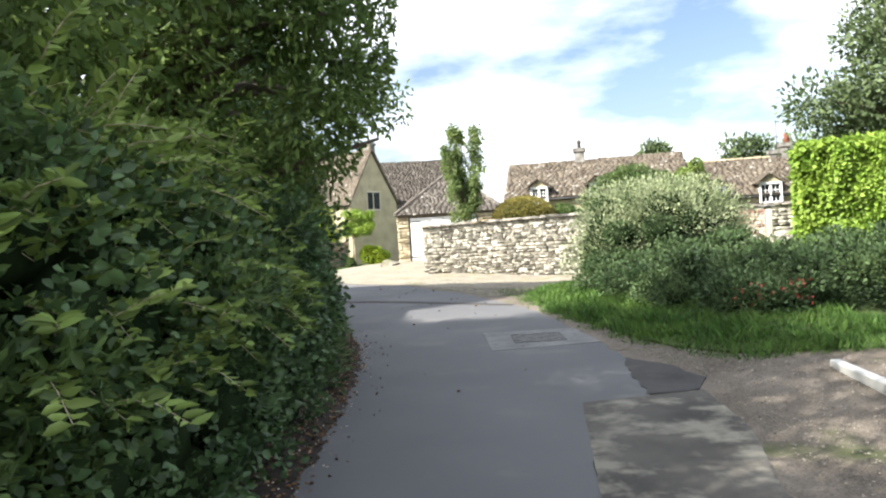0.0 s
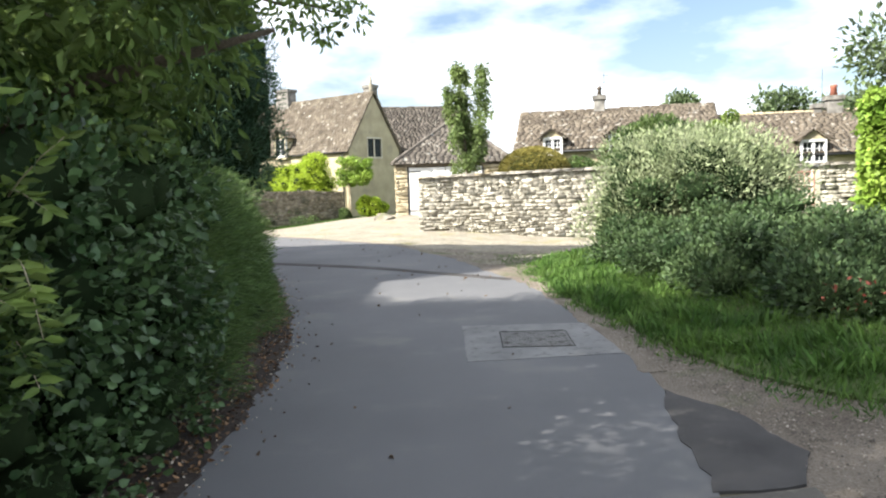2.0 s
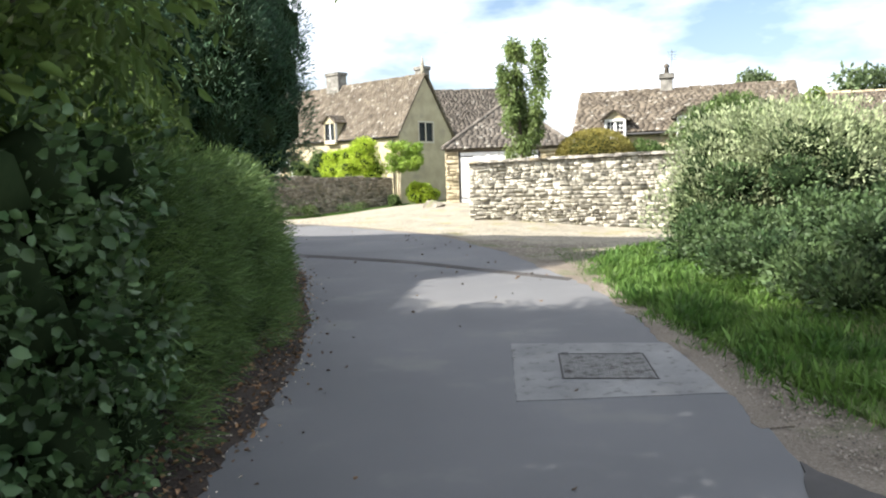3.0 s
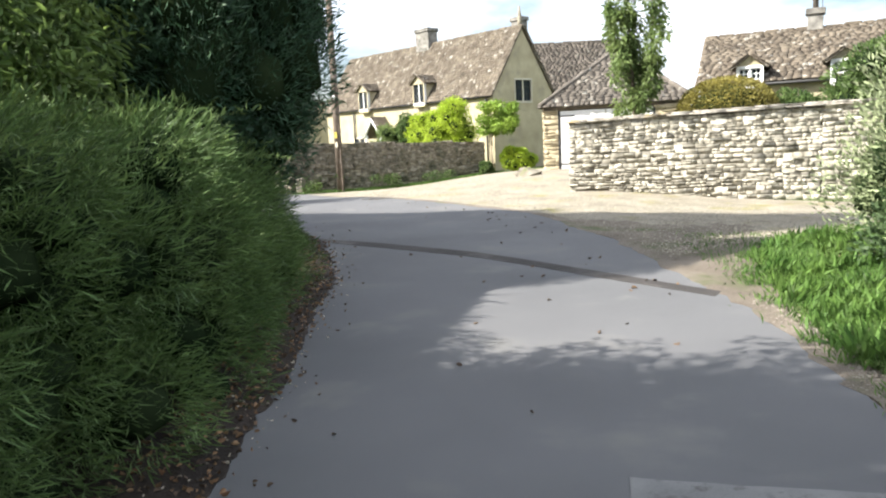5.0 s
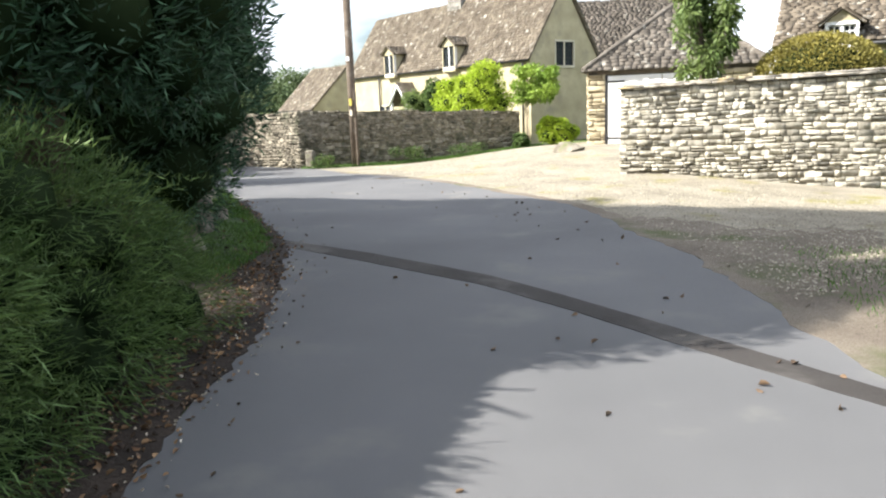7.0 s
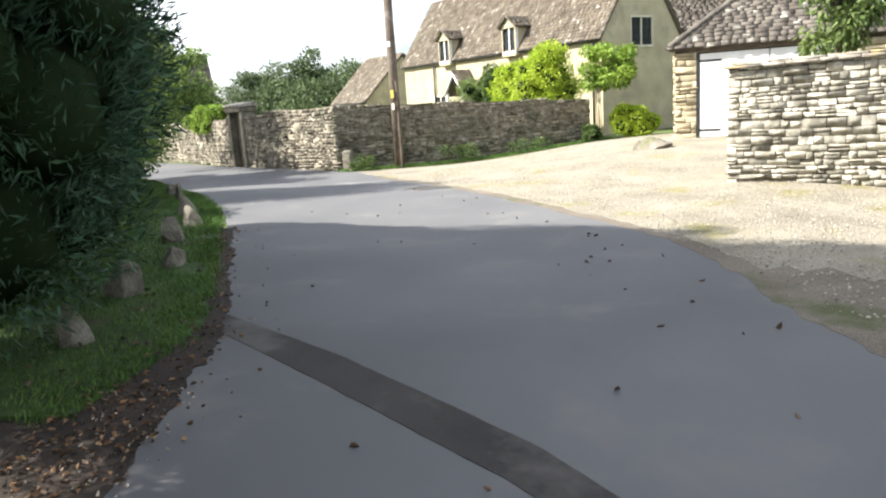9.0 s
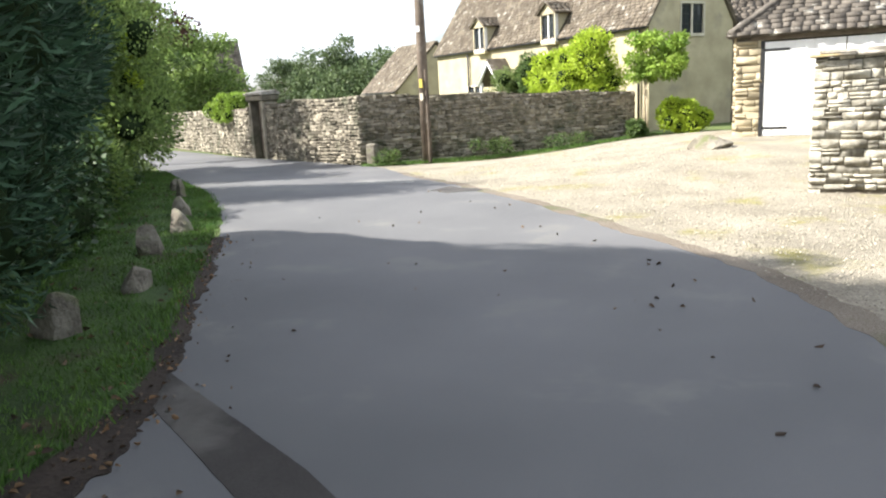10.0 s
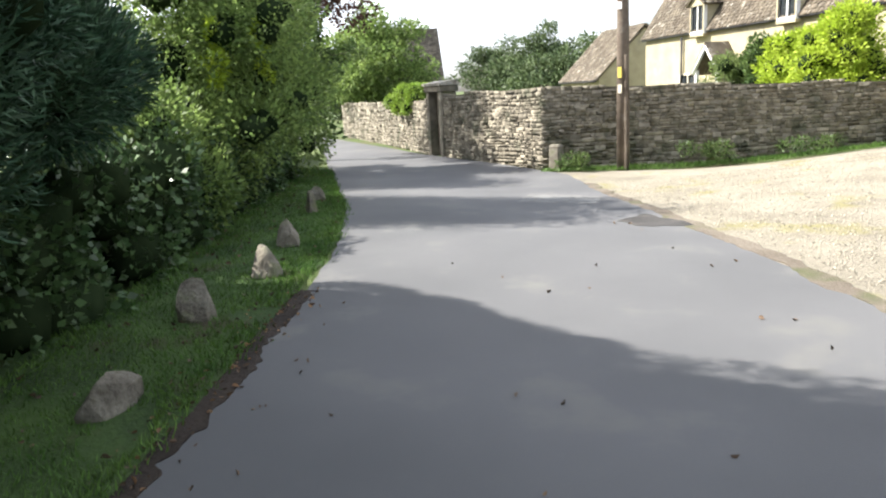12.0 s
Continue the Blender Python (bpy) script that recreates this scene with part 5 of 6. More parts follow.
shrub_at("upright yellow-green shoots above the hedge", -12.4, 23.21, 0.2, 3.1, 900, L_GOLD, 0.09, 0.5, 354, k=14, base=2.0, core_shrink=0.2, inner=0.2)
shrub_at("lit shrub with pale green leaves", -11.9, 20.72, 1.3, 2.2, 15000, L_LIT, 0.09, 0.55, 356, k=30, core_shrink=0.4, inner=0.45, outer=1.25)
tree("broadleaf_tree", "small airy green tree above the hedge", -19.11, 28.2, 5.2, 2.2, L_HEDGE, 20000, 0.15, 361, 0.1, 0.3, 0.5, 0.5, 10, crown_n=70)
tree("copper_tree", "dark copper-leaved tree overhanging the hedge", -22.5, 31.2, 9.0, 2.6, L_COPPER, 14000, 0.12, 366, 0.14, 0.55, 0.6, 0.5, 9, crown_n=60)
tree("broadleaf_tree", "light green tree beside the far house", -31, 43.5, 6.0, 2.8, L_LIT, 20000, 0.2, 371, 0.15, 0.25, 0.5, 0.7, 11, crown_n=80)
shrub_at("clipped green hedge on the roadside wall", -21.5, 36.3, 1.3, 2.3, 9000, L_CREEPER, 0.09, 0.6, 376, k=30, base=1.35)

# ---- planting: right side and gardens ----
shrub_at("large silvery variegated shrub on the bank", 4.95, 15.1, 2.05, 2.3, 66000, L_SILVER, 0.09, 0.34, 401, k=70, inner=0.6, outer=1.4, up=0.7, spread=0.5)
shrub_at("mid-green growth low in the silvery shrub", 4.6, 14.4, 1.85, 1.45, 20000, L_BRAMBLE, 0.09, 0.5, 405, k=36)
line_b = [(3.7, 13.4), (4.0, 10.5), (4.3, 8.2), (4.9, 6.4)]
cs, rs = clumps_along(line_b, 1.7, 0.55, 0.5, 411, 0.26, 0.42)
rng = np.random.default_rng(413)
for i in range(60):
    t = rng.uniform(0, 1)
    x, y, r = 3.7 + 1.2 * t + rng.normal(0, 0.5), 13.2 - 6.8 * t, rng.uniform(0.12, 0.3)
    cs.append((x, y, gz(x, y) + rng.uniform(0.35, 0.75) + 0.35 * noise.noise((x * 0.9, y * 0.9, 3))))
    rs.append((r, r, r * 0.7))
bush("bramble_patch", "tangled dark green bramble on the bank", "bramble", cs, rs, 62000, L_BRAMBLE, 0.07, 0.55, 412, up=0.3, core_shrink=0.66, inner=0.6, outer=1.35)
line_c = [(5.8, 14), (6.2, 10), (7.0, 7), (10.0, 5.2)]
cs, rs = clumps_along(line_c, 2.2, 0.6, 0.6, 416, 0.34, 0.5)
for i in range(40):
    t = rng.uniform(0, 1)
    x, y, r = 5.6 + 3.5 * t * t + rng.normal(0, 0.6), 14 - 8.4 * t, rng.uniform(0.16, 0.32)
    cs.append((x, y, gz(x, y) + rng.uniform(0.5, 0.95)))
    rs.append((r, r, r * 0.7))
bush("bramble_patch", "dark green bramble behind the verge", "bramble", cs, rs, 52000, L_BRAMBLE, 0.085, 0.55, 417, up=0.3, core_shrink=0.66, inner=0.6, outer=1.35)
cs = [(3.95, 6.3, 0.6), (3.8, 6.55, 0.55), (4.25, 6.2, 0.66), (4.35, 6.15, 0.6)]
bush("shrub", "sprays of red autumn leaves in the bramble", "shrub", cs, [(0.16, 0.16, 0.13)] * 4, 80, L_RED, 0.06, 0.6, 421, core_shrink=0.2, inner=0.2, outer=1.3)
shrub_at("tall green shrub behind the garden wall", 7.0, 26.0, 1.95, 3.95, 26000, L_HEDGE, 0.14, 0.35, 431, k=36, base=0.8)
shrub_at("low green shrub behind the garden wall", 4.6, 26.6, 0.9, 2.6, 6000, L_HEDGE, 0.12, 0.4, 433, k=16, base=0.8)
shrub_at("yellow-green climber on the cottage roof end", 10.2, 28.6, 0.8, 4.3, 9000, L_YELLOWISH, 0.12, 0.5, 436, k=22, base=1.6)


def clipped_dome():
    cs = [(2.75, 26.2, 1.97)]
    rs = [(1.27, 1.2, 0.9)]
    return bush("clipped_bush", "bronze-green clipped dome bush behind the wall", "bush", cs, rs, 24000, L_DOME, 0.055, 0.6, 441, inner=0.9, outer=1.03, core_shrink=0.9, spread=0.8)


clipped_dome()


def slim_tree():
    """A slender tree with two upright leaders and hanging leaves."""
    x, y = 0.35, 26.0
    rng = np.random.default_rng(451)
    r = root("slender_tree", Matrix.Translation((x, y, gz(x, y))), "slender young tree with hanging green leaves", "tree")
    put("trunk", tube([(0.05, 0, -0.1), (0.03, 0, 1.5), (-0.1, 0, 3.4), (-0.2, 0, 5.6)], [0.08, 0.07, 0.05, 0.015], 8), M_BARK, r)
    put("limb", tube([(0.02, 0, 2.0), (0.42, 0.05, 3.2), (0.62, 0, 5.7)], [0.05, 0.04, 0.012], 7), M_BARK, r)
    put("limb", tube([(0.0, 0, 2.6), (-0.45, -0.05, 3.6), (-0.68, 0, 5.0)], [0.04, 0.03, 0.012], 7), M_BARK, r)
    cs, rs = [], []
    for i in range(120):
        t, k = rng.uniform(0, 1), rng.random()
        if k < 0.45:
            c = (-0.02 - 0.15 * t + rng.normal(0, 0.34) * (1 - 0.8 * t), rng.normal(0, 0.28) * (1 - 0.6 * t), 1.9 + 3.7 * t)
        elif k < 0.75:
            c = (0.3 + 0.34 * t + rng.normal(0, 0.17) * (1.1 - 0.7 * t), rng.normal(0, 0.18), 2.4 + 3.3 * t)
        else:
            c = (-0.35 - 0.33 * t + rng.normal(0, 0.13) * (1.1 - 0.6 * t), rng.normal(0, 0.18), 2.9 + 2.1 * t)
        q = rng.uniform(0.09, 0.19)
        cs.append(c)
        rs.append((q, q, q * 1.6))
    pos, out = shell(cs, rs, 8200, 452, 0.3, 1.2, 0)
    out[:, 2] -= 0.9
    put("crown", leaf_mesh("crown", pos, out, 0.15, 0.36, 453, 0.2, 0.35), L_SLIM, r)
    return r


slim_tree()
shrub_at("bright golden-leaved shrub behind the garden wall", -7.75, 37.6, 1.15, 3.5, 18000, L_GOLD, 0.11, 0.45, 461, k=40, base=1.0, inner=0.6, outer=1.3)
shrub_at("bright golden-leaved shrub behind the garden wall", -9.2, 38.7, 1.0, 3.1, 12000, L_GOLD, 0.11, 0.45, 463, k=30, base=0.9, inner=0.6, outer=1.3)
shrub_at("dark shrub by the farmhouse door", -10.6, 41.4, 1.0, 3.3, 9000, L_HEDGE, 0.12, 0.5, 466, k=20, base=0.5)
shrub_at("grey-green climbing shrub on the farmhouse front", -13.0, 43.3, 1.2, 2.7, 9000, L_SLIM, 0.12, 0.35, 468, k=26, base=0.4, inner=0.5, outer=1.35)
shrub_at("low yellow-green shrub at the foot of the wall", -4.75, 37.6, 0.85, 1.05, 8000, L_GOLD, 0.09, 0.5, 471, k=22)
shrub_at("low green plants at the foot of the wall", -5.9, 36.2, 0.5, 0.5, 2500, L_HEDGE, 0.09, 0.4, 473, k=12)
shrub_at("low green weeds at the foot of the wall", -9.5, 33.2, 0.7, 0.5, 1300, L_HEDGE, 0.08, 0.3, 475, k=18, inner=0.3, outer=1.6, core_shrink=0.3)
shrub_at("low green weeds at the foot of the wall", -11.9, 31.4, 0.5, 0.4, 900, L_HEDGE, 0.08, 0.3, 477, k=14, inner=0.3, outer=1.6, core_shrink=0.3)
shrub_at("grey-green weeds at the foot of the wall", -7.6, 34.9, 0.8, 0.4, 1100, L_HEDGE, 0.09, 0.22, 478, k=20, inner=0.3, outer=1.6, core_shrink=0.3)

std = root("standard_tree", Matrix.Translation((-5.75, 36.75, gz(-5.75, 36.75))), "young standard tree tied to two pale stakes", "tree")
put("stake", tube([(-0.06, 0, -0.1), (0.02, 0, 1.75)], [0.03, 0.028], 7), M_STAKE, std)
put("stake", tube([(0.12, -0.05, -0.1), (0.07, -0.02, 1.75)], [0.03, 0.028], 7), M_STAKE, std)
put("trunk", tube([(0.04, 0.06, -0.1), (0.05, 0.05, 2.6)], [0.03, 0.02], 7), M_BARK, std)
rng = np.random.default_rng(481)
cs = [(rng.uniform(-0.45, 1.1), rng.uniform(-0.4, 0.4), rng.uniform(1.8, 3.0)) for i in range(44)]
rs = [(0.22, 0.22, 0.18)] * 44
pos, out = shell(cs, rs, 6500, 482, 0.4, 1.15)
put("crown", leaf_mesh("crown", pos, out, 0.12, 0.45, 483, 0.25, 0.6), L_CREEPER, std)


def creeper_wall():
    """An outbuilding end thickly grown over with creeper, and its dark open side."""
    r = root("creeper_outbuilding", wall_frame((8.85, 15.65), (11.05, 14.55), -0.05), "low outbuilding smothered in bright green creeper", "outbuilding")
    put("wall", boxes((0.1, 2.4, 0.1, 0.5, -0.2, 3.05)), M_STONE_DIM, r)
    rng = np.random.default_rng(491)
    n = 17000
    pos = np.stack([rng.uniform(0, 2.5, n), rng.normal(0.03, 0.06, n), rng.uniform(0.3, 3.35, n)], 1)
    out = np.tile(np.array([(0.0, -0.7, -0.6)]), (n, 1))
    for p in pos:
        p[2] += 0.16 * noise.noise((p[0] * 1.9, 0.0, 4.0)) * p[2] / 2.95
        p[1] -= 0.05 + 0.22 * noise.noise((p[0] * 2.2, 0.0, p[2] * 2.2))
        p[0] += 0.18 * noise.noise((0.0, 2.0, p[2] * 2.0))
    m = 5000
    pos2 = np.stack([rng.uniform(0, 2.5, m), rng.uniform(0, 0.7, m), rng.normal(3.22, 0.08, m)], 1)
    out2 = np.tile(np.array([(0.0, -0.3, 0.5)]), (m, 1))
    k = 3500
    pos3 = np.stack([rng.normal(0.02, 0.06, k), rng.uniform(0, 0.6, k), rng.uniform(0.3, 3.25, k)], 1)
    out3 = np.tile(np.array([(-0.7, 0.0, -0.5)]), (k, 1))
    put("creeper", leaf_mesh("creeper", np.concatenate([pos, pos2, pos3]), np.concatenate([out, out2, out3]), 0.13, 0.85, 492, 0.2, 0.5), L_CREEPER, r, "bright green creeper leaves")
    put("roof", boxes((2.42, 5.2, -0.2, 2.5, 2.0, 2.12), bevel=0.01), M_SLATE, r, "low stone-slate roof")
    put("back_wall", boxes((2.42, 5.2, 2.3, 2.5, -0.2, 1.99)), M_STONE_DIM, r)
    for x in (3.4, 5.0):
        put("post", boxes((x, x + 0.12, -0.1, 0.02, -0.2, 1.99), bevel=0.01), M_WOOD, r)
    return r


creeper_wall()
red_gate = root("garden_gate", Matrix.Translation((9.65, 20.6, gz(9.65, 20.6))), "faded red metal garden gate before the cottages", "gate")
put("gate_frame", boxes((-0.42, -0.38, -0.02, 0.02, 0, 1.95), (0.38, 0.42, -0.02, 0.02, 0, 1.95), (-0.38, 0.38, -0.015, 0.015, 1.88, 1.92), (-0.38, 0.38, -0.015, 0.015, 0.95, 0.99), (-0.38, 0.38, -0.015, 0.015, 0.1, 0.14), bevel=0.004), M_FADED, red_gate)
for k in range(5):
    put("bar", tube([(-0.27 + k * 0.135, 0, 0.14), (-0.27 + k * 0.135, 0, 1.88)], [0.011, 0.011], 6), M_FADED, red_gate)
sign_post = root("signpost", Matrix.Translation((10.7, 21.9, gz(10.7, 21.9))), "pale wooden post with a small board", "post")
put("post", boxes((-0.1, 0.1, -0.1, 0.1, -0.1, 1.95), bevel=0.015), M_FRAME, sign_post)
tree("broadleaf_tree", "large green tree beyond the outbuilding", 15.5, 20.5, 9.5, 3.6, L_FAR, 34000, 0.2, 501, 0.25, 0.25, 0.5, 0.85, 13, crown_n=120)
for i, (x, y, h, s) in enumerate([(13.7, 46, 6.8, 1.2), (19.5, 47, 5.9, 2.4), (24, 46, 6.3, 2.8)]):
    tree("broadleaf_tree", "rounded green tree behind the cottages", x, y, h, s, L_FAR, 9000, 0.3, 511 + i * 7, 0.2, 0.3, 0.55, 0.9, 9, crown_n=50, group="trees behind the cottages")
for i, (x, y, h, s) in enumerate([(-60, 92, 7.6, 4.5), (-53, 92, 8.0, 4.5), (-46, 95, 7.4, 5), (-38, 90, 6.2, 5), (-40, 70, 3.8, 3.2), (-35, 66, 3.4, 3.2), (-30, 66, 3.2, 2.8), (-66, 80, 9, 5), (-55, 62, 6, 3.2)]):
    tree("broadleaf_tree", "rounded tree in the distance beyond the walls", x, y, h, s, L_FAR, 12000, 0.3, 541 + i * 7, 0.25, 0.2, 0.6, 1.2, 9, crown_n=50, group="far trees")
for i in range(16):
    a = math.radians(-100 + i * 14.0)
    x, y = math.sin(a) * 120 - 5, math.cos(a) * 120 + 20
    tree("broadleaf_tree", "far tree on the horizon", x, y, 7.0, 5.5, L_FAR, 2200, 0.8, 651 + i, 0.3, 0.15, 0.6, 1.9, 7, crown_n=28, group="horizon trees")


# ---- grass, stones, litter ----
def blades(name, label, pts, seed, size=0.09, material=None, flat=0.35):
    pos = np.array([(x, y, gz(x, y) - 0.01) for x, y in pts])
    lean = np.array([(noise.noise((p[0] * 1.3, p[1] * 1.3, 1)), noise.noise((p[0] * 1.3, p[1] * 1.3, 7)), 0) for p in pos])
    up = np.array([(0, 0, 1.0)]) + lean * 0.9
    return tagged(put(name, leaf_mesh(name, pos, up, size, 0.14, seed, 0.3, flat), material or M_GRASS), label, "grass", kind="stuff")


def in_strip(left, right, n, seed, stray=0.05):
    rng = np.random.default_rng(seed)
    a, b = resample(left, 200), resample(right, 200)
    i = rng.integers(0, 200, n)
    t = rng.uniform(0, 1, n)[:, None]
    return a[i] * (1 - t) + b[i] * t + rng.normal(0, stray, (n, 2))


VERGE_IN = [(-4.56, 14.48), (-4.88, 15.88), (-5.38, 16.73), (-6.03, 17.48), (-7.1, 18.88), (-8.2, 20.23), (-9.8, 22.16), (-11.93, 24.17), (-14.82, 26.4), (-18.99, 29.8)]
VERGE_OUT = [(-6.39, 13.87), (-6.85, 15.5), (-7.4, 16.35), (-7.95, 17.2), (-9.3, 18.97), (-11.1, 21.01), (-12.7, 22.54), (-14.34, 24.26), (-16.84, 26.8), (-19.96, 29.2)]
verge_l = ribbon("verge", soft(VERGE_OUT, 60), soft(VERGE_IN, 60), 8, 0.012, M_MOSS, 0.06, 0.04, 21, 0.03)
tagged(verge_l, "mown grass verge beside the lane", "grass verge", kind="structure")
blades("grass", "short bright grass on the verge", [(x, y) for x, y in in_strip(VERGE_OUT, VERGE_IN, 90000, 701) if noise.noise((x * 1.1, y * 1.1, 2)) > -0.45], 702, 0.075)
BANK_IN = [(4.2, 4.2), (3.1, 4.6), (2.85, 5.1), (2.55, 5.9), (2.3, 7.0), (2.0, 9.0), (1.68, 10.5), (1.6, 11.6), (1.66, 12.8), (1.7, 14.3), (2.4, 15.9), (3.8, 17.2), (5.6, 17.8)]
BANK_OUT = [(6.2, 4.2), (5.4, 5.6), (4.7, 6.6), (4.2, 7.6), (3.9, 8.6), (3.6, 10.2), (3.4, 11.4), (3.3, 12.8), (3.3, 13.8), (3.5, 14.6), (3.9, 15.4), (4.8, 16.4), (6.4, 17)]
bank = ribbon("verge", soft(BANK_IN, 60), soft(BANK_OUT, 60), 8, 0.02, M_FIELD, 0.06, 0.03, 22, 0.02)
tagged(bank, "rough grass bank below the bramble", "grass verge", kind="structure")
blades("grass", "long bright grass on the bank", in_strip(BANK_IN, BANK_OUT, 56000, 711, 0.1), 712, 0.11)
blades("grass", "tall seeding grass tufts on the bank", [p for p in in_strip(BANK_IN, BANK_OUT, 30000, 713) if noise.noise((p[0] * 1.7, p[1] * 1.7, 5)) > 0.08], 714, 0.2, flat=0.5)
blades("grass", "ragged weeds along the front of the bank", [p for p in in_strip(BANK_IN, [(x - 0.22, y) for x, y in BANK_IN], 5000, 721, 0.1) if noise.noise((p[0] * 1.9, p[1] * 1.9, 8)) > 0.02], 722, 0.08, flat=0.7)
blades("grass", "sparse short grass at the gravel edge", in_strip([(1.35, 12.6), (0.95, 15.2), (0.9, 16.8)], [(1.7, 12.6), (2.0, 15.6), (2.6, 17.2)], 1400, 715), 716, 0.06)
blades("grass", "grass tufts at the foot of the wall", in_strip([(-12.6, 30.9), (-9.8, 32.2), (-6.3, 35.3), (-5.2, 36.8)], [(-12.6, 31.3), (-9.9, 33.2), (-6.3, 36.4), (-5.6, 36.8)], 6000, 718), 719, 0.1)


def boulder(x, y, h, w, seed, tilt=0.0):
    """A rough stone with split faces, sunk a little into the ground."""
    rng = np.random.default_rng(seed)
    bm = bmesh.new()
    bmesh.ops.create_icosphere(bm, subdivisions=4, radius=0.5)
    o = Vector(rng.uniform(-9, 9, 3))
    cuts = []
    for k in range(9):
        n = Vector(rng.normal(0, 1, 3))
        n.z = abs(n.z) * 0.6 + (0.5 if k < 2 else -0.1)
        cuts.append((n.normalized(), rng.uniform(0.24, 0.36)))
    for v in bm.verts:
        d = v.co.normalized()
        p = d * 0.5 * (1 + 0.12 * noise.noise(d * 1.5 + o))
        for n, lim in cuts:
            over = p.dot(n) - lim
            if over > 0:
                p -= n * over * 0.97
        p += d * 0.018 * noise.noise(d * 7 + o) + d * 0.008 * noise.noise(d * 19 + o)
        v.co = Vector((p.x * w * 1.15, p.y * w * 0.95, p.z * h * 1.5))
    m = Matrix.Translation((x, y, gz(x, y) + h * 0.3)) @ Matrix.Rotation(rng.uniform(0, 6), 4, "Z") @ Matrix.Rotation(tilt, 4, "X")
    ob = put("boulder", bm, M_BOULDER, None, "", m)
    return tagged(ob, "rough limestone boulder half sunk in the grass verge", "boulder", "stones along the verge")


boulder(-5.7, 15.5, 0.34, 0.33, 731)
boulder(-6.42, 16.75, 0.36, 0.38, 732)
boulder(-6.98, 17.98, 0.30, 0.40, 733)
boulder(-8.17, 19.25, 0.38, 0.34, 734)
boulder(-8.93, 20.45, 0.33, 0.31, 735, 0.5)
boulder(-9.9, 21.5, 0.36, 0.35, 736)
boulder(-11.8, 23.35, 0.36, 0.22, 737)
boulder(-12.95, 24.4, 0.27, 0.27, 738)
boulder(-3.05, 29.0, 0.26, 0.8, 739)


def litter(name, label, pts, seed, size, material, lift):
    rng = np.random.default_rng(seed)
    pos = np.array([(x, y, gz(x, y) + lift) for x, y in pts])
    ax = rng.normal(0, 1, (len(pos), 3))
    ax[:, 2] = np.abs(ax[:, 2]) * 0.25
    return tagged(put(name, leaf_mesh(name, pos, ax, size, 0.62, seed, 0.5, 0.05, True), material), label, "leaves", kind="stuff")


SMALL = [p for p in EDGE_L if p[1] > -6]
litter("fallen_leaves", "brown fallen leaves on the soil below the hedge", in_strip(beside(NEAR_L, -0.55), beside(NEAR_L, 0.08), 2200, 741), 742, 0.04, M_DEADLEAF, 0.014)
litter("fallen_leaves", "dark rotting leaves on the soil below the hedge", in_strip(beside(NEAR_L, -0.6), beside(NEAR_L, 0.06), 2600, 761), 762, 0.036, M_WETLEAF, 0.011)
litter("fallen_leaves", "pale dry scraps of leaf at the lane edge", in_strip(beside(NEAR_L, -0.35), beside(NEAR_L, 0.2), 900, 765), 766, 0.024, M_DRYLEAF, 0.016)
litter("fallen_leaves", "leaves gathered along the verge edge", in_strip(beside(FAR_L, -0.5), beside(FAR_L, 0.1), 650, 763), 764, 0.032, M_WETLEAF, 0.014)
litter("fallen_leaves", "brown leaves gathered along the verge edge", in_strip(beside(FAR_L, -0.55), beside(FAR_L, 0.22), 200, 767), 768, 0.04, M_DEADLEAF, 0.016)
litter("fallen_leaves", "scattered fallen leaves along the lane edge", in_strip(beside(SMALL, 0.05), beside(SMALL, 0.5), 110, 743), 744, 0.032, M_WETLEAF, 0.008)
litter("fallen_leaves", "a few dark leaves on the asphalt", in_strip([(-1.01, 2.07), (-2.31, 11.38), (-5.24, 17.39), (-8.7, 22.16)], [(1.39, 5.54), (0.53, 13.47), (-2.1, 19.25), (-5.71, 23.59)], 36, 745), 746, 0.045, M_WETLEAF, 0.008)
litter("fallen_leaves", "leaves lying along the gravel edge of the lane", in_strip([(0.9, 12.0), (-0.4, 16.3), (-2.2, 20.1), (-6.6, 24.6)], [(0.4, 12.0), (-1.3, 16.3), (-3.6, 20.6), (-7.6, 24.9)], 34, 769), 770, 0.05, M_WETLEAF, 0.008)
litter("fallen_leaves", "fallen leaves in the verge grass", in_strip(VERGE_OUT, VERGE_IN, 300, 747), 748, 0.05, M_WETLEAF, 0.05)


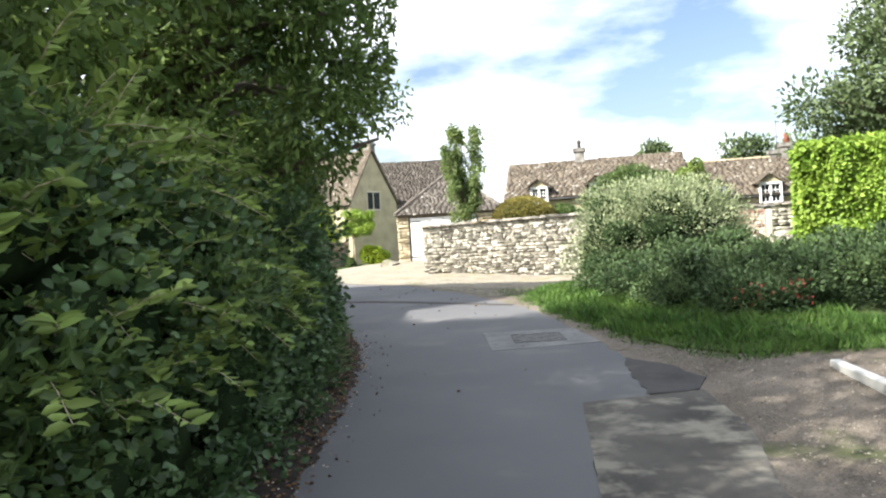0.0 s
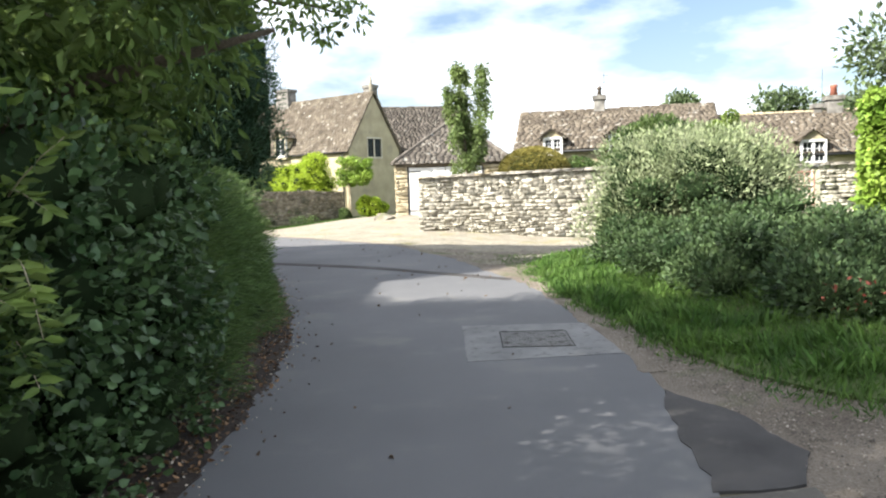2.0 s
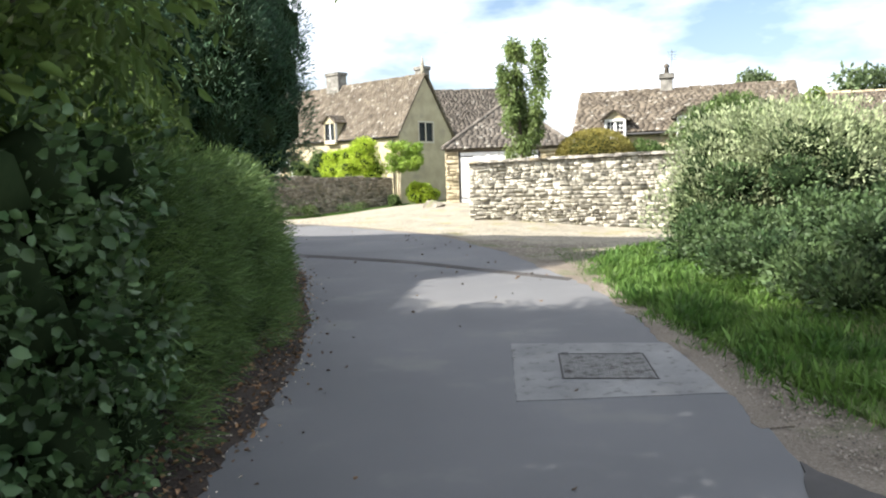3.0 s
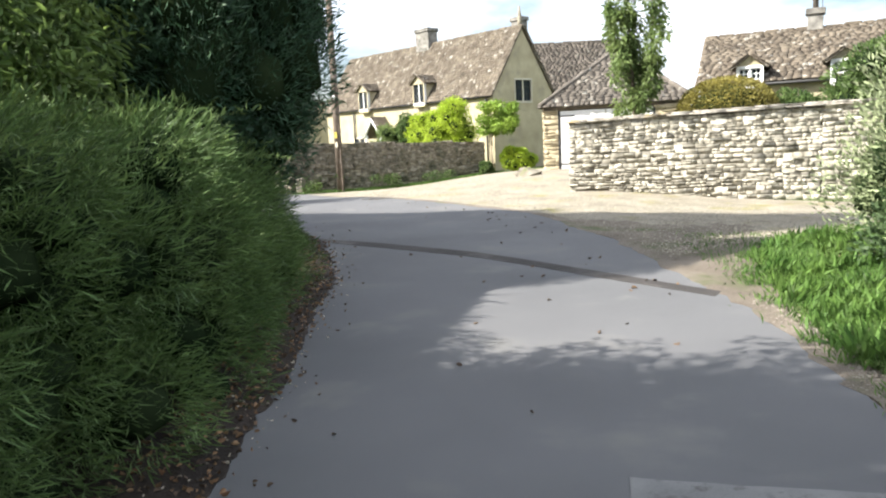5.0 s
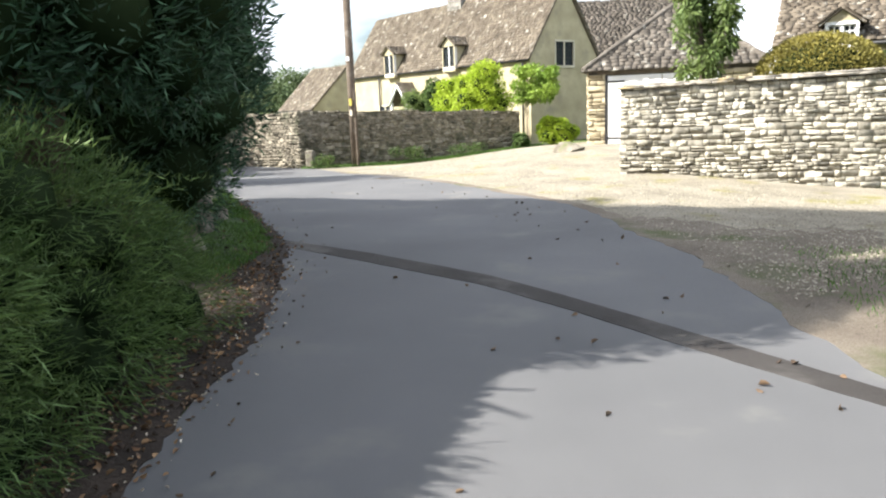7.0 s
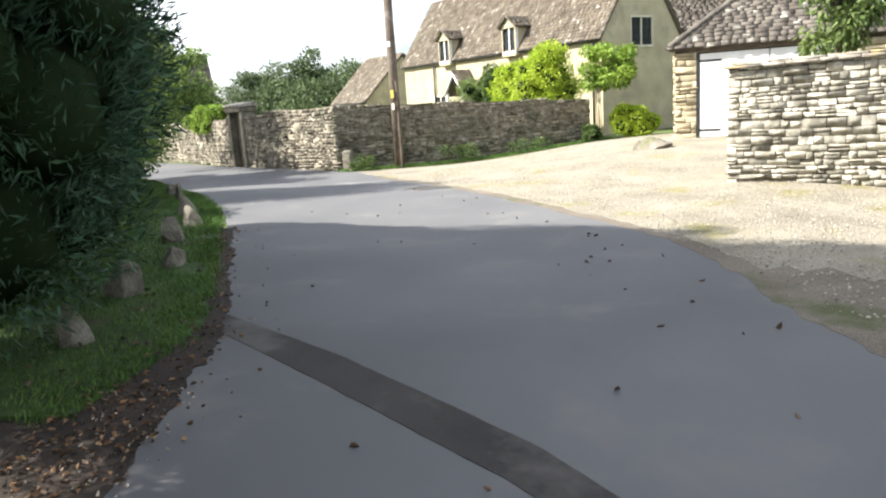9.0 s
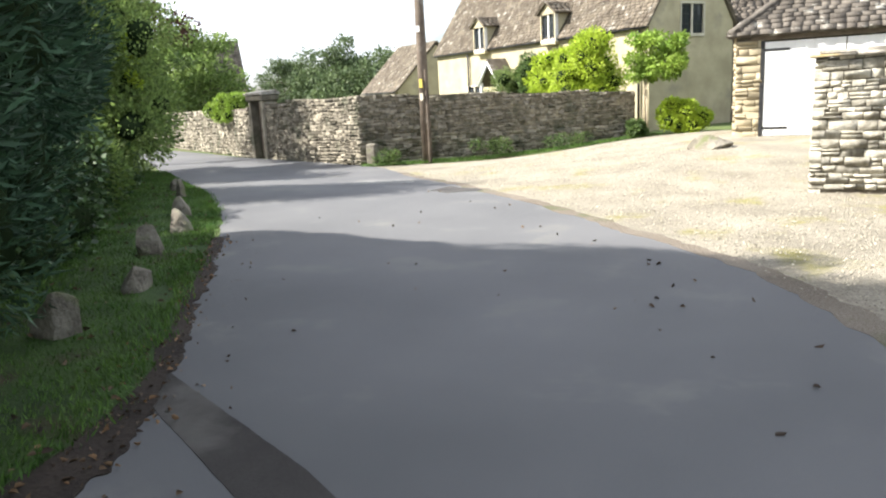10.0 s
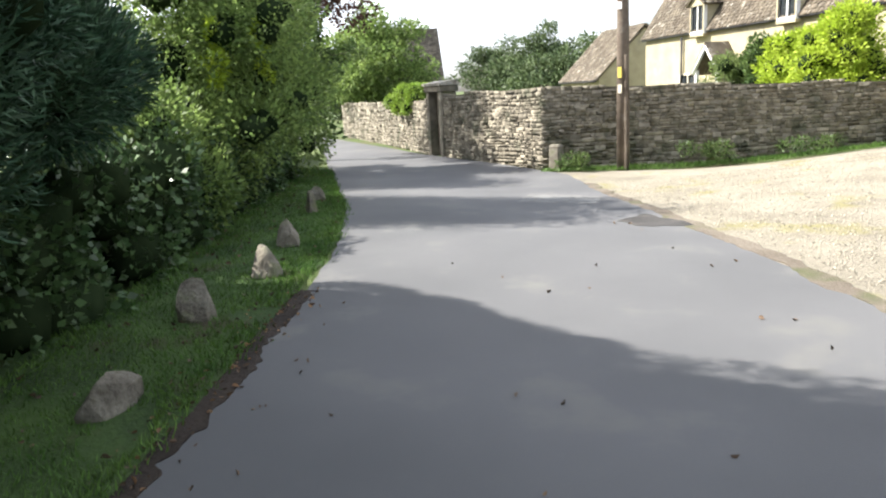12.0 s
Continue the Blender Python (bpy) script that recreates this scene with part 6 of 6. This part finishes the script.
def pebbles(name, label, pts, seed, size, material):
    rng = np.random.default_rng(seed)
    v = np.array([(-0.5, -0.4, -0.3), (0.45, -0.5, -0.3), (0.5, 0.4, -0.3), (-0.4, 0.5, -0.3), (-0.25, -0.2, 0.4), (0.3, -0.25, 0.45), (0.22, 0.28, 0.35), (-0.2, 0.25, 0.42)])
    f = np.array([(4, 5, 6, 7), (0, 1, 5, 4), (1, 2, 6, 5), (2, 3, 7, 6), (3, 0, 4, 7)], np.int32)
    vs, fs = [], []
    for k, (x, y) in enumerate(pts):
        s = size * rng.uniform(0.5, 1.6)
        a = rng.uniform(0, 6.28)
        w = v * np.array((s, s * 0.8, s * 0.6))
        vs.append(np.stack([w[:, 0] * math.cos(a) - w[:, 1] * math.sin(a) + x, w[:, 0] * math.sin(a) + w[:, 1] * math.cos(a) + y, w[:, 2] + gz(x, y) + s * 0.12], 1))
        fs.append(f + 8 * k)
    return tagged(put(name, mesh_np(name, np.concatenate(vs), np.concatenate(fs)), material), label, "gravel", kind="stuff")


pebbles("gravel_stones", "loose pale gravel stones of the drive", in_strip([(-10.2, 29.6), (-8.7, 27.7), (-6.9, 25.8), (-4.5, 23.4), (-2.4, 21.1), (-1.0, 18.9), (0.05, 16.7), (0.7, 14.4)], [(-6.5, 33.5), (-4.5, 31), (-2.5, 29), (-0.5, 26), (0.8, 24), (3.6, 21.5), (3.4, 18.5), (1.9, 15.8)], 17000, 751), 752, 0.018, M_PEBBLE)
pebbles("gravel_stones", "loose gravel stones beside the old asphalt", in_strip([(1.9, -1), (2.15, 2.2), (2.35, 4.2), (1.98, 6), (1.85, 7.6), (1.6, 10), (1.35, 12)], [(4.5, -1), (4.0, 3.4), (2.9, 5.2), (2.4, 6.8), (2.15, 8.4), (1.8, 10.4), (1.65, 12)], 9500, 753), 754, 0.013, M_PEBBLE_DULL)
edging = put("edging_board", boxes((-0.6, 0.6, -0.05, 0.05, -0.05, 0.07), bevel=0.012), M_PUTTY, None, "", Matrix.Translation((3.43, 3.16, gz(3.43, 3.16) + 0.0)) @ Matrix.Rotation(radians(-95), 4, "Z"))
tagged(edging, "pale concrete edging strip beside the gravel", "edging")
